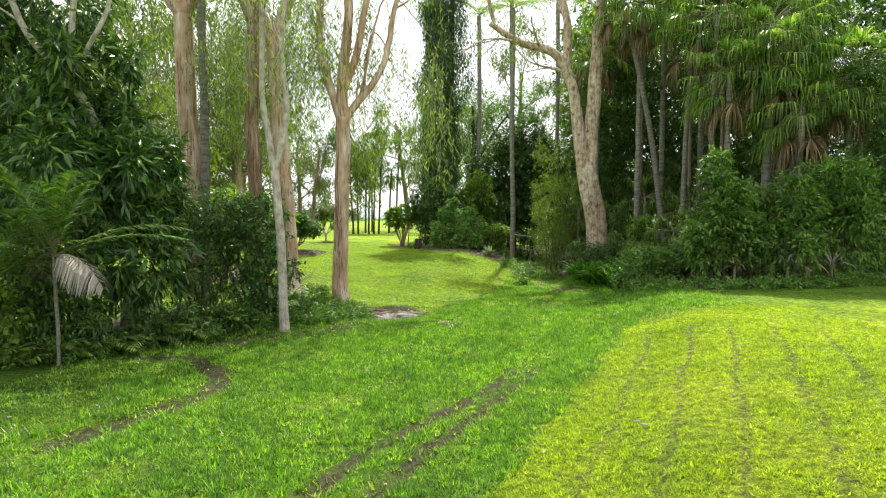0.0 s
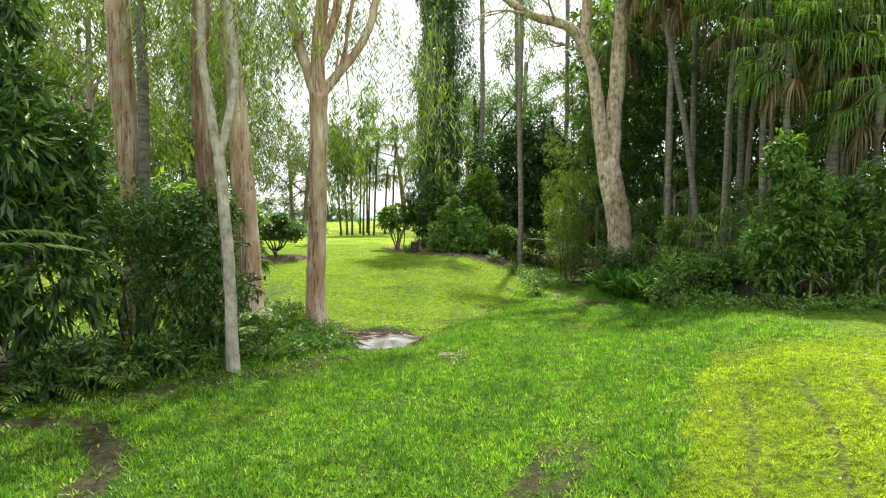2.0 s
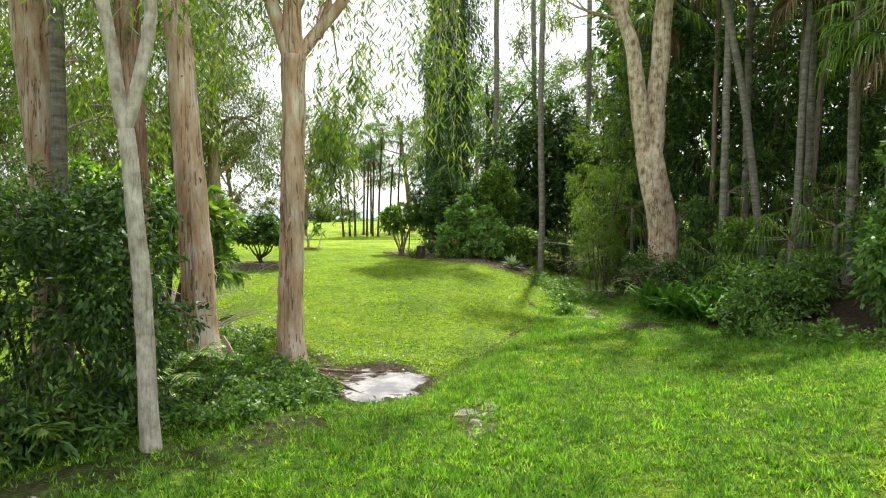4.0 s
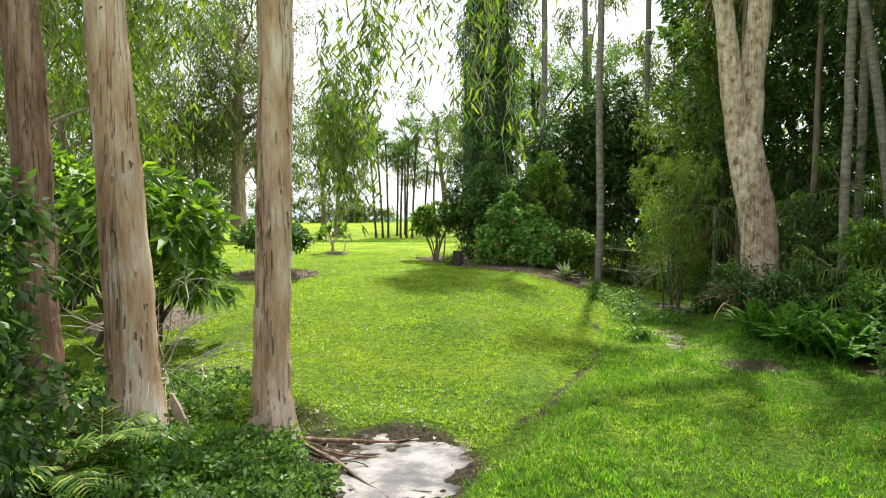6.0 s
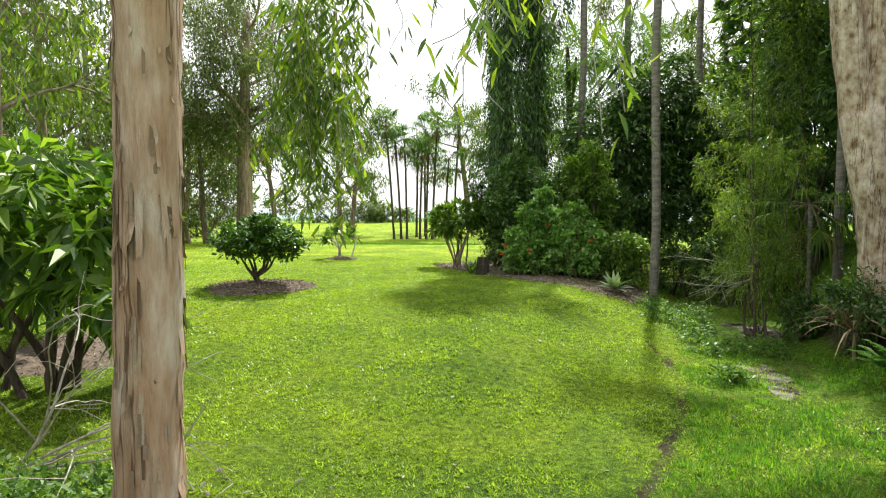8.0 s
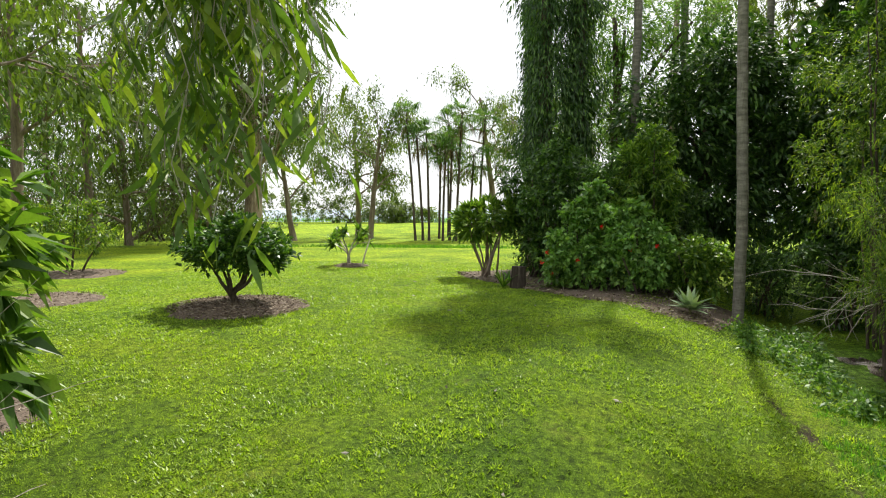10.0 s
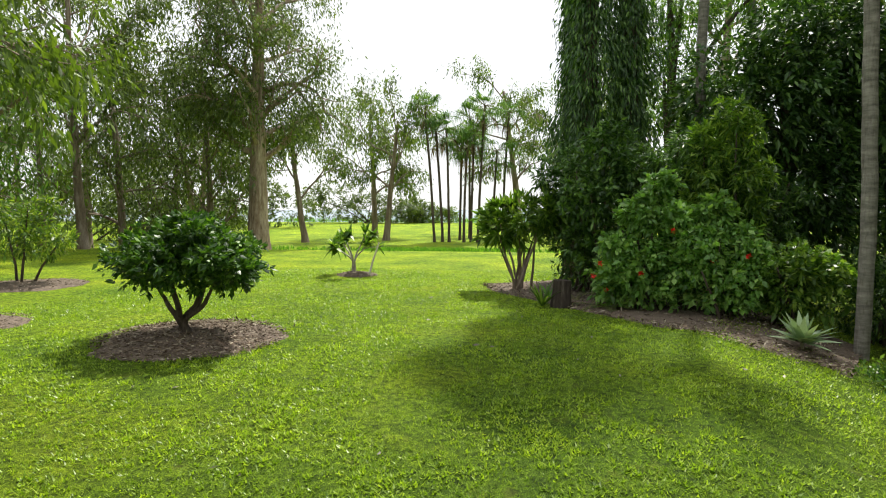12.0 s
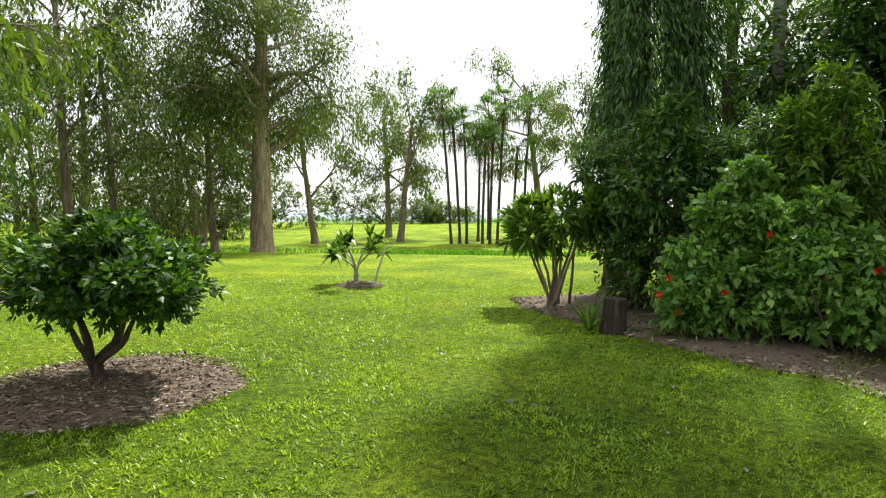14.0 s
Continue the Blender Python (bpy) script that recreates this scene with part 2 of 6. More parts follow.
def simple_material(name, c1, c2, scale=8.0, rough=0.8, depth=0.01, spec=0.3):
    m, n, l, b = mat_base(name)
    t = noise_tex(n, l, scale, 7.0, (1, 1, 1), 0.7)
    r = ramp(n, [(0.3, c1), (0.7, c2)])
    l.new(t.outputs["Fac"], r.inputs["Fac"])
    l.new(r.outputs["Color"], b.inputs["Base Color"])
    b.inputs["Roughness"].default_value, b.inputs["Specular IOR Level"].default_value = rough, spec
    bump(n, l, b, t.outputs["Fac"], 0.6, depth)
    return m


GROUND = ground_material()
MULCH = simple_material("mulch", (0.055, 0.040, 0.030), (0.22, 0.172, 0.132), 22.0, 0.95, 0.03)
LEAF_RING = leaf_material("leaf_ring_shrub", (0.018, 0.055, 0.010), (0.046, 0.120, 0.016), (0.15, 0.28, 0.034), 0.43, 0.3, 0.45)
CHIP = leaf_material("bark_chip", (0.07, 0.047, 0.033), (0.18, 0.135, 0.10), (0.40, 0.35, 0.29), 0.9, 0.0, 0.15)
MUD = simple_material("mud", (0.07, 0.052, 0.040), (0.20, 0.165, 0.13), 5.0, 0.55, 0.02, 0.5)
ROCK = simple_material("rock", (0.20, 0.15, 0.11), (0.36, 0.30, 0.24), 9.0, 0.9, 0.02)
SEA = simple_material("sea", (0.16, 0.24, 0.30), (0.22, 0.30, 0.35), 0.05, 0.25, 0.0, 0.5)


def water_material():
    m, n, l, b = mat_base("puddle_water")
    b.inputs["Base Color"].default_value = (0.055, 0.047, 0.038, 1)
    b.inputs["Roughness"].default_value = 0.04
    b.inputs["IOR"].default_value = 1.7
    b.inputs["Specular IOR Level"].default_value = 1.0
    t = noise_tex(n, l, 1.9, 7.0, (1.0, 1.3, 1.0), 0.66)
    # Pale stops add the white sky's reflection to the muddy water's own colour.
    silt_glare = ramp(n, [(0.36, (0.020, 0.017, 0.013)), (0.46, (0.10, 0.085, 0.07)), (0.54, (0.20, 0.185, 0.165)), (0.66, (0.28, 0.265, 0.245))])
    l.new(t.outputs["Fac"], silt_glare.inputs["Fac"])
    l.new(silt_glare.outputs["Color"], b.inputs["Base Color"])
    wet = ramp(n, [(0.40, (0.02, 0.02, 0.02)), (0.60, (0.16, 0.16, 0.16))])
    l.new(t.outputs["Fac"], wet.inputs["Fac"])
    l.new(wet.outputs["Color"], b.inputs["Roughness"])
    bump(n, l, b, t.outputs["Fac"], 0.08, 0.02)
    return m


WATER = water_material()

# ---------------------------------------------------------------- mesh tools
rng = np.random.default_rng(7)


def mesh_from(name, V, F, mat, smooth=False):
    me = bpy.data.meshes.new(name)
    V = np.asarray(V, dtype=np.float32)
    F = np.asarray(F, dtype=np.int32)
    k = F.shape[1]
    me.vertices.add(len(V))
    me.vertices.foreach_set("co", V.ravel())
    me.loops.add(F.size)
    me.loops.foreach_set("vertex_index", F.ravel())
    me.polygons.add(len(F))
    me.polygons.foreach_set("loop_start", np.arange(0, F.size, k, dtype=np.int32))
    me.polygons.foreach_set("use_smooth", np.full(len(F), smooth, dtype=bool))
    me.update(calc_edges=True)
    me.materials.append(mat)
    return me


def thing(name, label, category, at, group="", kind=""):
    ob = new(name)
    ob.location = at
    ob.empty_display_size = 0.2
    return tagged(ob, label, category, group, kind)


def part(name, VF, mat, parent, label="", smooth=False, kind=""):
    V, F = VF
    V = np.asarray(V, dtype=np.float32) - np.array(parent_origin(parent), dtype=np.float32)
    ob = new(name, mesh_from(name, V, F, mat, smooth))
    ob.parent = parent
    return tagged(ob, label, kind=kind)


def parent_origin(ob):
    o = Vector((0, 0, 0))
    while ob is not None:
        o += ob.location
        ob = ob.parent
    return o


def join(items):
    Vs, Fs, k = [], [], 0
    for V, F in items:
        Vs.append(np.asarray(V))
        Fs.append(np.asarray(F) + k)
        k += len(V)
    return np.concatenate(Vs), np.concatenate(Fs)


def unit(a):
    return a / np.maximum(np.linalg.norm(a, axis=-1, keepdims=True), 1e-9)


def rand_unit(k):
    return unit(rng.normal(size=(k, 3)))


def tube(path, radii, sides=8, rough=0.0, closed=True):
    """Quads round a path, with uneven girth."""
    P = np.asarray(path, float)
    R = np.asarray(radii, float)
    k = len(P)
    T = unit(np.gradient(P, axis=0))
    ref = np.array([0.0, 0.0, 1.0]) if abs(T[0][2]) < 0.8 else np.array([1.0, 0.0, 0.0])
    A = unit(np.cross(T, ref))
    B = np.cross(T, A)
    ang = np.linspace(0, 2 * np.pi, sides, endpoint=False)
    girth = np.ones((k, sides))
    if rough:
        ph = rng.uniform(0, 6.28, 4)
        for q in range(k):
            h = q * 0.5
            girth[q] += rough * (np.sin(ang * 2 + ph[0] + h * 0.23) + 0.7 * np.sin(ang * 3 + ph[1] - h * 0.31) + 0.5 * np.sin(ang * 5 + ph[2] + h * 0.6))
        girth += rng.normal(0, rough * 0.35, (k, sides))
    V = P[:, None, :] + (np.cos(ang)[None, :, None] * A[:, None, :] + np.sin(ang)[None, :, None] * B[:, None, :]) * (R[:, None] * girth)[:, :, None]
    V = V.reshape(-1, 3)
    i = np.arange(k - 1)[:, None] * sides
    j = np.arange(sides)[None, :]
    j2 = (j + 1) % sides
    F = np.stack([i + j, i + j2, i + sides + j2, i + sides + j], -1).reshape(-1, 4)
    if closed:
        V = np.vstack([V, P[-1]])
        c = len(V) - 1
        b = (k - 1) * sides
        cap = np.array([[b + q, b + (q + 1) % sides, c, c] for q in range(sides)])
        F = np.vstack([F, cap])
    F = quads_to_tris(F)
    return V, F


def quads_to_tris(F):
    a, b = F[:, [0, 1, 2]], F[:, [0, 2, 3]]
    t = np.vstack([a, b])
    return t[(t[:, 0] != t[:, 1]) & (t[:, 1] != t[:, 2]) & (t[:, 0] != t[:, 2])]


def bend(start, pts, step=0.3, wobble=0.0):
    """A smooth path through a few points."""
    C = np.array([start, *pts], float)
    d = np.concatenate([[0], np.cumsum(np.linalg.norm(np.diff(C, axis=0), axis=1))])
    k = max(3, int(d[-1] / step) + 1)
    s = np.linspace(0, d[-1], k)
    T = np.gradient(C, d, axis=0)
    out = np.zeros((k, 3))
    for q, v in enumerate(s):
        m = min(len(d) - 2, max(0, np.searchsorted(d, v) - 1))
        h = d[m + 1] - d[m]
        u = (v - d[m]) / h
        out[q] = (2 * u**3 - 3 * u**2 + 1) * C[m] + (u**3 - 2 * u**2 + u) * h * T[m] + (-2 * u**3 + 3 * u**2) * C[m + 1] + (u**3 - u**2) * h * T[m + 1]
    if wobble:
        out[1:] += np.cumsum(rng.normal(0, wobble, (k - 1, 3)), axis=0) * np.array([1, 1, 0.2])
    return out


def leaves(pos, way, length, width, fold=0.12, droop=0.1):
    """Folded leaf blades: four corners, two triangles each."""
    k = len(pos)
    L = np.broadcast_to(np.asarray(length, float), (k,))[:, None]
    W = np.broadcast_to(np.asarray(width, float), (k,))[:, None]
    way = unit(way)
    side = unit(np.cross(way, rand_unit(k) + np.array([0, 0, 1.2])))
    up = np.cross(side, way)
    mid = pos + way * L * 0.45 + up * W * fold
    tip = pos + way * L - np.array([0, 0, 1.0]) * droop * L
    V = np.stack([pos, mid + side * W / 2 - up * W * fold * 2, tip, mid - side * W / 2 - up * W * fold * 2], 1).reshape(-1, 3)
    i = np.arange(k)[:, None] * 4
    F = np.concatenate([i + np.array([[0, 1, 2]]), i + np.array([[0, 2, 3]])])
    return V, F


def long_leaves(pos, way, length, width, droop=0.3, stations=4):
    """Strap leaves that bow down under their weight."""
    k = len(pos)
    L = np.broadcast_to(np.asarray(length, float), (k,))[:, None]
    W = np.broadcast_to(np.asarray(width, float), (k,))[:, None]
    way = unit(way)
    side = unit(np.cross(way, np.array([0, 0, 1.0]) + 0.25 * rand_unit(k)))
    V = np.zeros((k, stations, 2, 3))
    for q in range(stations):
        u = q / (stations - 1)
        c = pos + way * L * u - np.array([0, 0, 1.0]) * droop * L * u * u
        w = W * (0.55 + 0.45 * min(1, u * 4)) * (1 - max(0, u - 0.35) / 0.65 * 0.96)
        V[:, q, 0], V[:, q, 1] = c + side * w / 2, c - side * w / 2
    V = V.reshape(-1, 3)
    i = (np.arange(k) * stations * 2)[:, None, None]
    q = np.arange(stations - 1)[None, :, None] * 2
    Q = (i + q + np.array([0, 1, 3, 2])[None, None, :]).reshape(-1, 4)
    return V, quads_to_tris(Q)


def weeping_segments(pos, way, length, width, stations=5):
    """Fan-leaf segments: stiff near the stalk, then hanging straight down."""
    k = len(pos)
    way = unit(way)
    side = unit(np.cross(way, np.array([0, 0, 1.0]) + 0.25 * rand_unit(k)))
    L = np.asarray(length)[:, None]
    bend_at = rng.uniform(0.48, 0.72, (k, 1))
    V = np.zeros((k, stations, 2, 3))
    for q in range(stations):
        u = q / (stations - 1)
        run = np.minimum(u, bend_at) + np.maximum(0, u - bend_at) * 0.25
        c = pos + way * L * run - np.array([0, 0, 1.0]) * L * (0.15 * u * u + np.maximum(0, u - bend_at) * 1.0)
        w = width * (0.6 + 0.4 * min(1, u * 4)) * (1 - 0.9 * max(0, u - 0.4) / 0.6)
        V[:, q, 0], V[:, q, 1] = c + side * w / 2, c - side * w / 2
    i = (np.arange(k) * stations * 2)[:, None, None]
    q = np.arange(stations - 1)[None, :, None] * 2
    return V.reshape(-1, 3), quads_to_tris((i + q + np.array([0, 1, 3, 2])[None, None, :]).reshape(-1, 4))


def sickle_leaves(pos, way, length, width, curve=0.18, stations=6):
    """Narrow curved leaves, widest near the middle."""
    k = len(pos)
    L = np.broadcast_to(np.asarray(length, float), (k,))[:, None]
    W = np.broadcast_to(np.asarray(width, float), (k,))[:, None]
    way = unit(way)
    side = unit(np.cross(way, rand_unit(k)))
    off = np.cross(side, way) * rng.normal(0, curve, (k, 1)) + side * rng.normal(0, curve * 0.6, (k, 1))
    V = np.zeros((k, stations, 2, 3))
    for q in range(stations):
        u = q / (stations - 1)
        c = pos + way * L * u + off * L * u * u
        w = W * max(0.06, math.sin(math.pi * u**0.8)) ** 0.85
        V[:, q, 0], V[:, q, 1] = c + side * w / 2, c - side * w / 2
    i = (np.arange(k) * stations * 2)[:, None, None]
    q = np.arange(stations - 1)[None, :, None] * 2
    return V.reshape(-1, 3), quads_to_tris((i + q + np.array([0, 1, 3, 2])[None, None, :]).reshape(-1, 4))


def rosettes(tips, axes, per, length, width, spread=0.9, droop=0.15, back=0.12, hang=0.0):
    """A sprig of leaves round each twig's end."""
    k = len(tips)
    ax = np.repeat(unit(axes), per, 0)
    p = np.repeat(tips, per, 0)
    way = unit(ax + rand_unit(k * per) * spread - np.array([0, 0, hang]))
    L = length * rng.uniform(0.6, 1.2, k * per)
    p = p - ax * (rng.uniform(0, 1, k * per) * back)[:, None] + rand_unit(k * per) * (back * 0.35)
    return leaves(p, way, L, L * (width / length) * rng.uniform(0.8, 1.15, k * per), 0.12, droop)


def lobe_points(lobes, k, shell=0.45):
    """Twig ends in the outer shell of some uneven lobes, and the way out of each."""
    vol = np.array([(l[3] * l[4] + l[3] * l[5] + l[4] * l[5]) for l in lobes])
    pick = rng.choice(len(lobes), k, p=vol / vol.sum())
    Lb = np.array(lobes, float)[pick]
    u = rand_unit(k)
    r = 1 - shell * rng.uniform(0, 1, k) ** 1.5
    ph = rng.uniform(0, 6.28, 3)
    r *= 1 + 0.14 * np.sin(u[:, 0] * 6 + ph[0] + Lb[:, 0]) + 0.12 * np.sin(u[:, 1] * 7 + ph[1] + Lb[:, 1]) + 0.10 * np.sin(u[:, 2] * 8 + ph[2])
    p = Lb[:, :3] + u * Lb[:, 3:6] * r[:, None]
    return p, unit(u * Lb[:, 3:6][:, ::1] / Lb[:, 3:6].max(1, keepdims=True))


def sstep(a, b, v):
    u = min(1.0, max(0.0, (v - a) / (b - a)))
    return u * u * (3 - 2 * u)


def creek_x(y):
    return -2.2 + 7.6 * sstep(20.0, 33.0, y) + 0.3 * max(0.0, y - 33.0)


def ground_z(x, y):
    front = -0.98 + 0.83 * sstep(-3.0, 3.0, x - (2.7 + 0.3 * (y - 9.0)))
    back = -1.06 + 0.80 * sstep(23.0, 37.0, y)
    z = front + (back - front) * sstep(20.0, 27.0, y - 0.5 * max(0.0, x - 3.0))
    d = abs(x - creek_x(y))
    z += (-1.27 - z) * (1 - sstep(0.6, 2.8 + 3.4 * sstep(22.0, 28.0, y) * (x < creek_x(y)), d)) * sstep(18.0, 22.5, y) * (1 - sstep(45.0, 60.0, y))
    z -= 0.14 * math.exp(-((x + 1.5) / 0.85) ** 2 - ((y - 20.8) / 1.2) ** 2)
    z += 0.16 * math.exp(-((x + 1.2) / 1.6) ** 2 - ((y - 23.1) / 0.7) ** 2)
    z += 0.45 * math.exp(-((x + 5.2) / 1.9) ** 2 - ((y - 21.0) / 3.2) ** 2)
    z += 0.12 * sstep(-3.0, -8.0, x) * sstep(28.0, 34.0, y) * (1 - sstep(44.0, 56.0, y))
    z += 1.1 * sstep(6.8, 10.0, x - 0.25 * max(0.0, y - 33)) * sstep(24.0, 30.0, y) * (1 - sstep(50.0, 70.0, y))
    z += -0.8 * sstep(61.0, 68.0, y) + 0.95 * sstep(80.0, 128.0, y) - 7.0 * sstep(131.0, 160.0, y)
    return z


def on_ground(x, y, dz=0.0):
    return (x, y, ground_z(x, y) + dz)

# ---------------------------------------------------------------- ground
PUDDLE = (-1.55, 21.25)
BED = [(-3.9, 45.6), (-3.6, 44.4), (-2.4, 42.7), (-1.2, 40.9), (0.4, 38.9), (1.6, 37.7), (3.2, 37.4)]


def near_line(x, y, pts):
    best = 1e9
    for (ax, ay), (bx, by) in zip(pts, pts[1:]):
        dx, dy = bx - ax, by - ay
        u = min(1.0, max(0.0, ((x - ax) * dx + (y - ay) * dy) / (dx * dx + dy * dy)))
        best = min(best, math.hypot(x - ax - u * dx, y - ay - u * dy))
    return best


MUD_ARC = [(-6.9, 14.2), (-6.2, 14.2), (-5.3, 13.9), (-4.5, 12.9), (-4.2, 11.7), (-4.55, 10.7), (-5.0, 9.8), (-5.4, 8.9)]
MUD_TRAIL = [(-5.6, 15.4), (-4.6, 16.3), (-3.4, 17.0), (-2.2, 18.6)]
RUT_A = [(1.4, 12.9), (0.88, 11.6), (-0.04, 10.2), (-0.76, 9.1), (-1.3, 7.9), (-1.6, 7.2), (-2.2, 5.0)]
RUT_B = [(1.9, 12.9), (1.3, 11.6), (0.4, 9.9), (-0.25, 8.6), (-0.75, 7.4), (-1.5, 5.0)]
LAWN_LIP = [(0.0, 22.6), (0.55, 24.0), (1.5, 26.4), (2.35, 28.6), (2.75, 30.6), (2.7, 33.0)]


def soil_and_lip_shade(x, y):
    """0 under full grass, 1 on bare earth; also carries the lawn lip's painted shade."""
    v = 0.0
    if y < 22:
        v = max(v, 0.72 * (1 - sstep(0.15, 0.6, near_line(x, y, MUD_ARC))))
        v = max(v, 0.62 * (1 - sstep(0.2, 1.0, near_line(x, y, MUD_TRAIL))))
        v = max(v, 0.72 * (1 - sstep(0.05, 0.36, near_line(x, y, RUT_A))), 0.68 * (1 - sstep(0.05, 0.40, near_line(x, y, RUT_B))))
        for c in (2.0, 2.9, 3.75, 4.65, 5.6):
            v = max(v, 0.60 * (1 - sstep(0.03, 0.18, abs(x - c - 0.42 * (y - 8) + 0.04 * math.sin(y * 1.7 + c)))) * (1 - sstep(13.0, 17.5, y)))
        v = max(v, 0.8 * sstep(0.1, -0.5, x - (-10.4 + 1.1 * (y - 12.4))) * sstep(12.3, 12.9, y) * sstep(-13.5, -10.5, x) * (1 - sstep(18.5, 21.5, y)))
    v *= 0.92 + 0.28 * noise.noise((x * 1.9, y * 1.9, 2.0))
    v = max(v, 0.95 * (1 - sstep(0.7, 1.3, math.hypot((x - PUDDLE[0] + 0.15) / 1.3, (y - PUDDLE[1] - 0.1) / 1.6))))
    v = max(v, 0.60 * (1 - sstep(0.4, 1.2, math.hypot(x + 3.2, (y - 22.3) / 1.3))))
    v = max(v, 0.70 * (1 - sstep(0.4, 0.8, math.hypot((x - 5.1) / 1.3, (y - 26.4) / 0.9))))
    v = max(v, 0.75 * (1 - sstep(0.3, 0.9, math.hypot((x - 0.2) / 0.75, (y - 18.6) / 1.4))) * (0.8 + 0.5 * noise.noise((x * 4.0, y * 4.0, 6))))
    if 21 < y < 34:
        # Shade edge of the lawn lip, painted as a broken dark soil line.
        v = max(v, 0.8 * (1 - sstep(0.02, 0.25, near_line(x + 0.16 * noise.noise((x * 1.5, y * 1.5, 8)) + 0.10 * noise.noise((x * 5.0, y * 5.0, 8)), y, LAWN_LIP))) * (0.85 + 0.6 * noise.noise((x * 0.9, y * 1.3, 12))))
        v = max(v, 0.45 * (1 - sstep(0.2, 1.0, abs(x - creek_x(y) - 0.3))) * sstep(27.0, 30.0, y))
    if 22 < y < 38:
        v = max(v, 0.8 * sstep(6.3, 7.2, x - 0.25 * max(0.0, y - 33)) * (1 - sstep(11.0, 13.6, x)) * sstep(22.0, 24.0, y) * (1 - sstep(35.0, 38.0, y)))
    v = max(v, 0.8 * sstep(0.2, 1.0, y - 19.5) * sstep(7.6, 8.6, x) * (1 - sstep(11.0, 13.6, x)) * (1 - sstep(34.0, 38.0, y)))
    v = max(v, 0.6 * (1 - sstep(0.5, 1.3, math.hypot((x + 5.6) / 1.3, (y - 21.3) / 2.2))))
    return v


def mown(x, y):
    """How sunburnt and close-mown the turf is."""
    f = sstep(-0.25, 0.25, x - (1.15 + 0.46 * (y - 8.3)) + 0.1 * math.sin(y * 3)) * (1 - sstep(14.0, 19.0, y))
    back = (0.35 + 0.45 * sstep(36, 48, y)) * sstep(-0.3, 0.3, creek_x(y) - 2.0 - x) * sstep(23.0, 26.0, y)
    return max(f, back, 0.5 * sstep(55, 62, y))


def build_ground():
    xs = np.concatenate([np.arange(-400, -60, 20), np.arange(-60, -14, 1.5), np.arange(-14, -3.4, 0.16), np.arange(-3.4, 0.9, 0.06), np.arange(0.9, 14, 0.16), np.arange(14, 60, 1.5), np.arange(60, 401, 20)])
    ys = np.concatenate([np.arange(-300, -10, 20), np.arange(-10, 3, 0.8), np.arange(3, 17.4, 0.16), np.arange(17.4, 23.2, 0.06), np.arange(23.2, 48, 0.16), np.arange(48, 75, 0.6), np.arange(75, 165, 2.0), np.arange(165, 240, 15)])
    nx, ny = len(xs), len(ys)
    V = np.zeros((ny, nx, 3))
    C = np.zeros((ny, nx, 4))
    C[..., 3] = 1
    for j, y in enumerate(ys):
        for i, x in enumerate(xs):
            near = -14 < x < 14 and 3 < y < 60
            h = 0.0
            if near:
                h = 0.018 * noise.noise((x * 2.1, y * 2.1, 0)) + 0.03 * noise.noise((x * 0.7, y * 0.7, 5))
                s = soil_and_lip_shade(x, y)
                C[j, i, 0] = s
                h += s * (0.09 * noise.noise((x * 3.3, y * 3.3, 9)) + 0.05 * noise.noise((x * 8.0, y * 8.0, 4)) - 0.03)
                wet = math.exp(-((x - PUDDLE[0]) / 1.2) ** 4 - ((y - PUDDLE[1] - 0.1) / 1.7) ** 4)
                h += wet * (0.075 * noise.noise((x * 2.6, y * 2.2, 21)) + 0.045 * noise.noise((x * 6.5, y * 6.5, 22)) + 0.02 * noise.noise((x * 15.0, y * 15.0, 23)))
            C[j, i, 1] = mown(x, y)
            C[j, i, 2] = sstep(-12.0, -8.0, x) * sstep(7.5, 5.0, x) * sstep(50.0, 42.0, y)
            V[j, i] = (x, y, ground_z(x, y) + h)
    idx = np.arange(nx * ny).reshape(ny, nx)
    F = np.stack([idx[:-1, :-1], idx[:-1, 1:], idx[1:, 1:], idx[1:, :-1]], -1).reshape(-1, 4)
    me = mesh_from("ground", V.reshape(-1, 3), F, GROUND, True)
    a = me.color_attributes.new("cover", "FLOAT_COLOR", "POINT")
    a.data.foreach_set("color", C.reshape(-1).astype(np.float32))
    return tagged(new("ground", me), "mown green lawn with muddy ruts and bare patches", "lawn", kind="structure")


build_ground()

sea_v = [(-4000, 150, -5.2), (4000, 150, -5.2), (4000, 4500, -5.2), (-4000, 4500, -5.2)]
tagged(new("water", mesh_from("water", sea_v, [(0, 1, 2, 3)], SEA)), "pale hazy sea beyond the far lawn", "sea", kind="structure")


def pool(name, label, cx, cy, rx, ry, z, seed):
    r = np.random.default_rng(seed)
    a = np.linspace(0, 2 * np.pi, 160, endpoint=False)
    ph = r.uniform(0, 6.28, 4)
    g = 1 + 0.22 * np.sin(2 * a + ph[0]) + 0.16 * np.sin(3 * a + ph[1]) + 0.13 * np.sin(7 * a + ph[2]) + 0.05 * np.sin(13 * a + ph[3]) + 0.02 * np.sin(23 * a + ph[0]) + r.normal(0, 0.008, 160)
    V = np.stack([cx + rx * g * np.cos(a), cy + ry * g * np.sin(a), np.full(160, z)], 1)
    V = np.vstack([V, [cx, cy, z]])
    F = [(i, (i + 1) % 160, 160) for i in range(160)]
    return tagged(new(name, mesh_from(name, V, F, WATER)), label, "puddle", kind="structure")


pool("puddle", "shallow muddy puddle reflecting the white sky", PUDDLE[0], PUDDLE[1] - 0.1, 1.25, 1.9, -1.236, 3)
pool("puddle", "small wet pool between grass tufts", 0.2, 18.5, 0.42, 0.95, -0.998, 5)
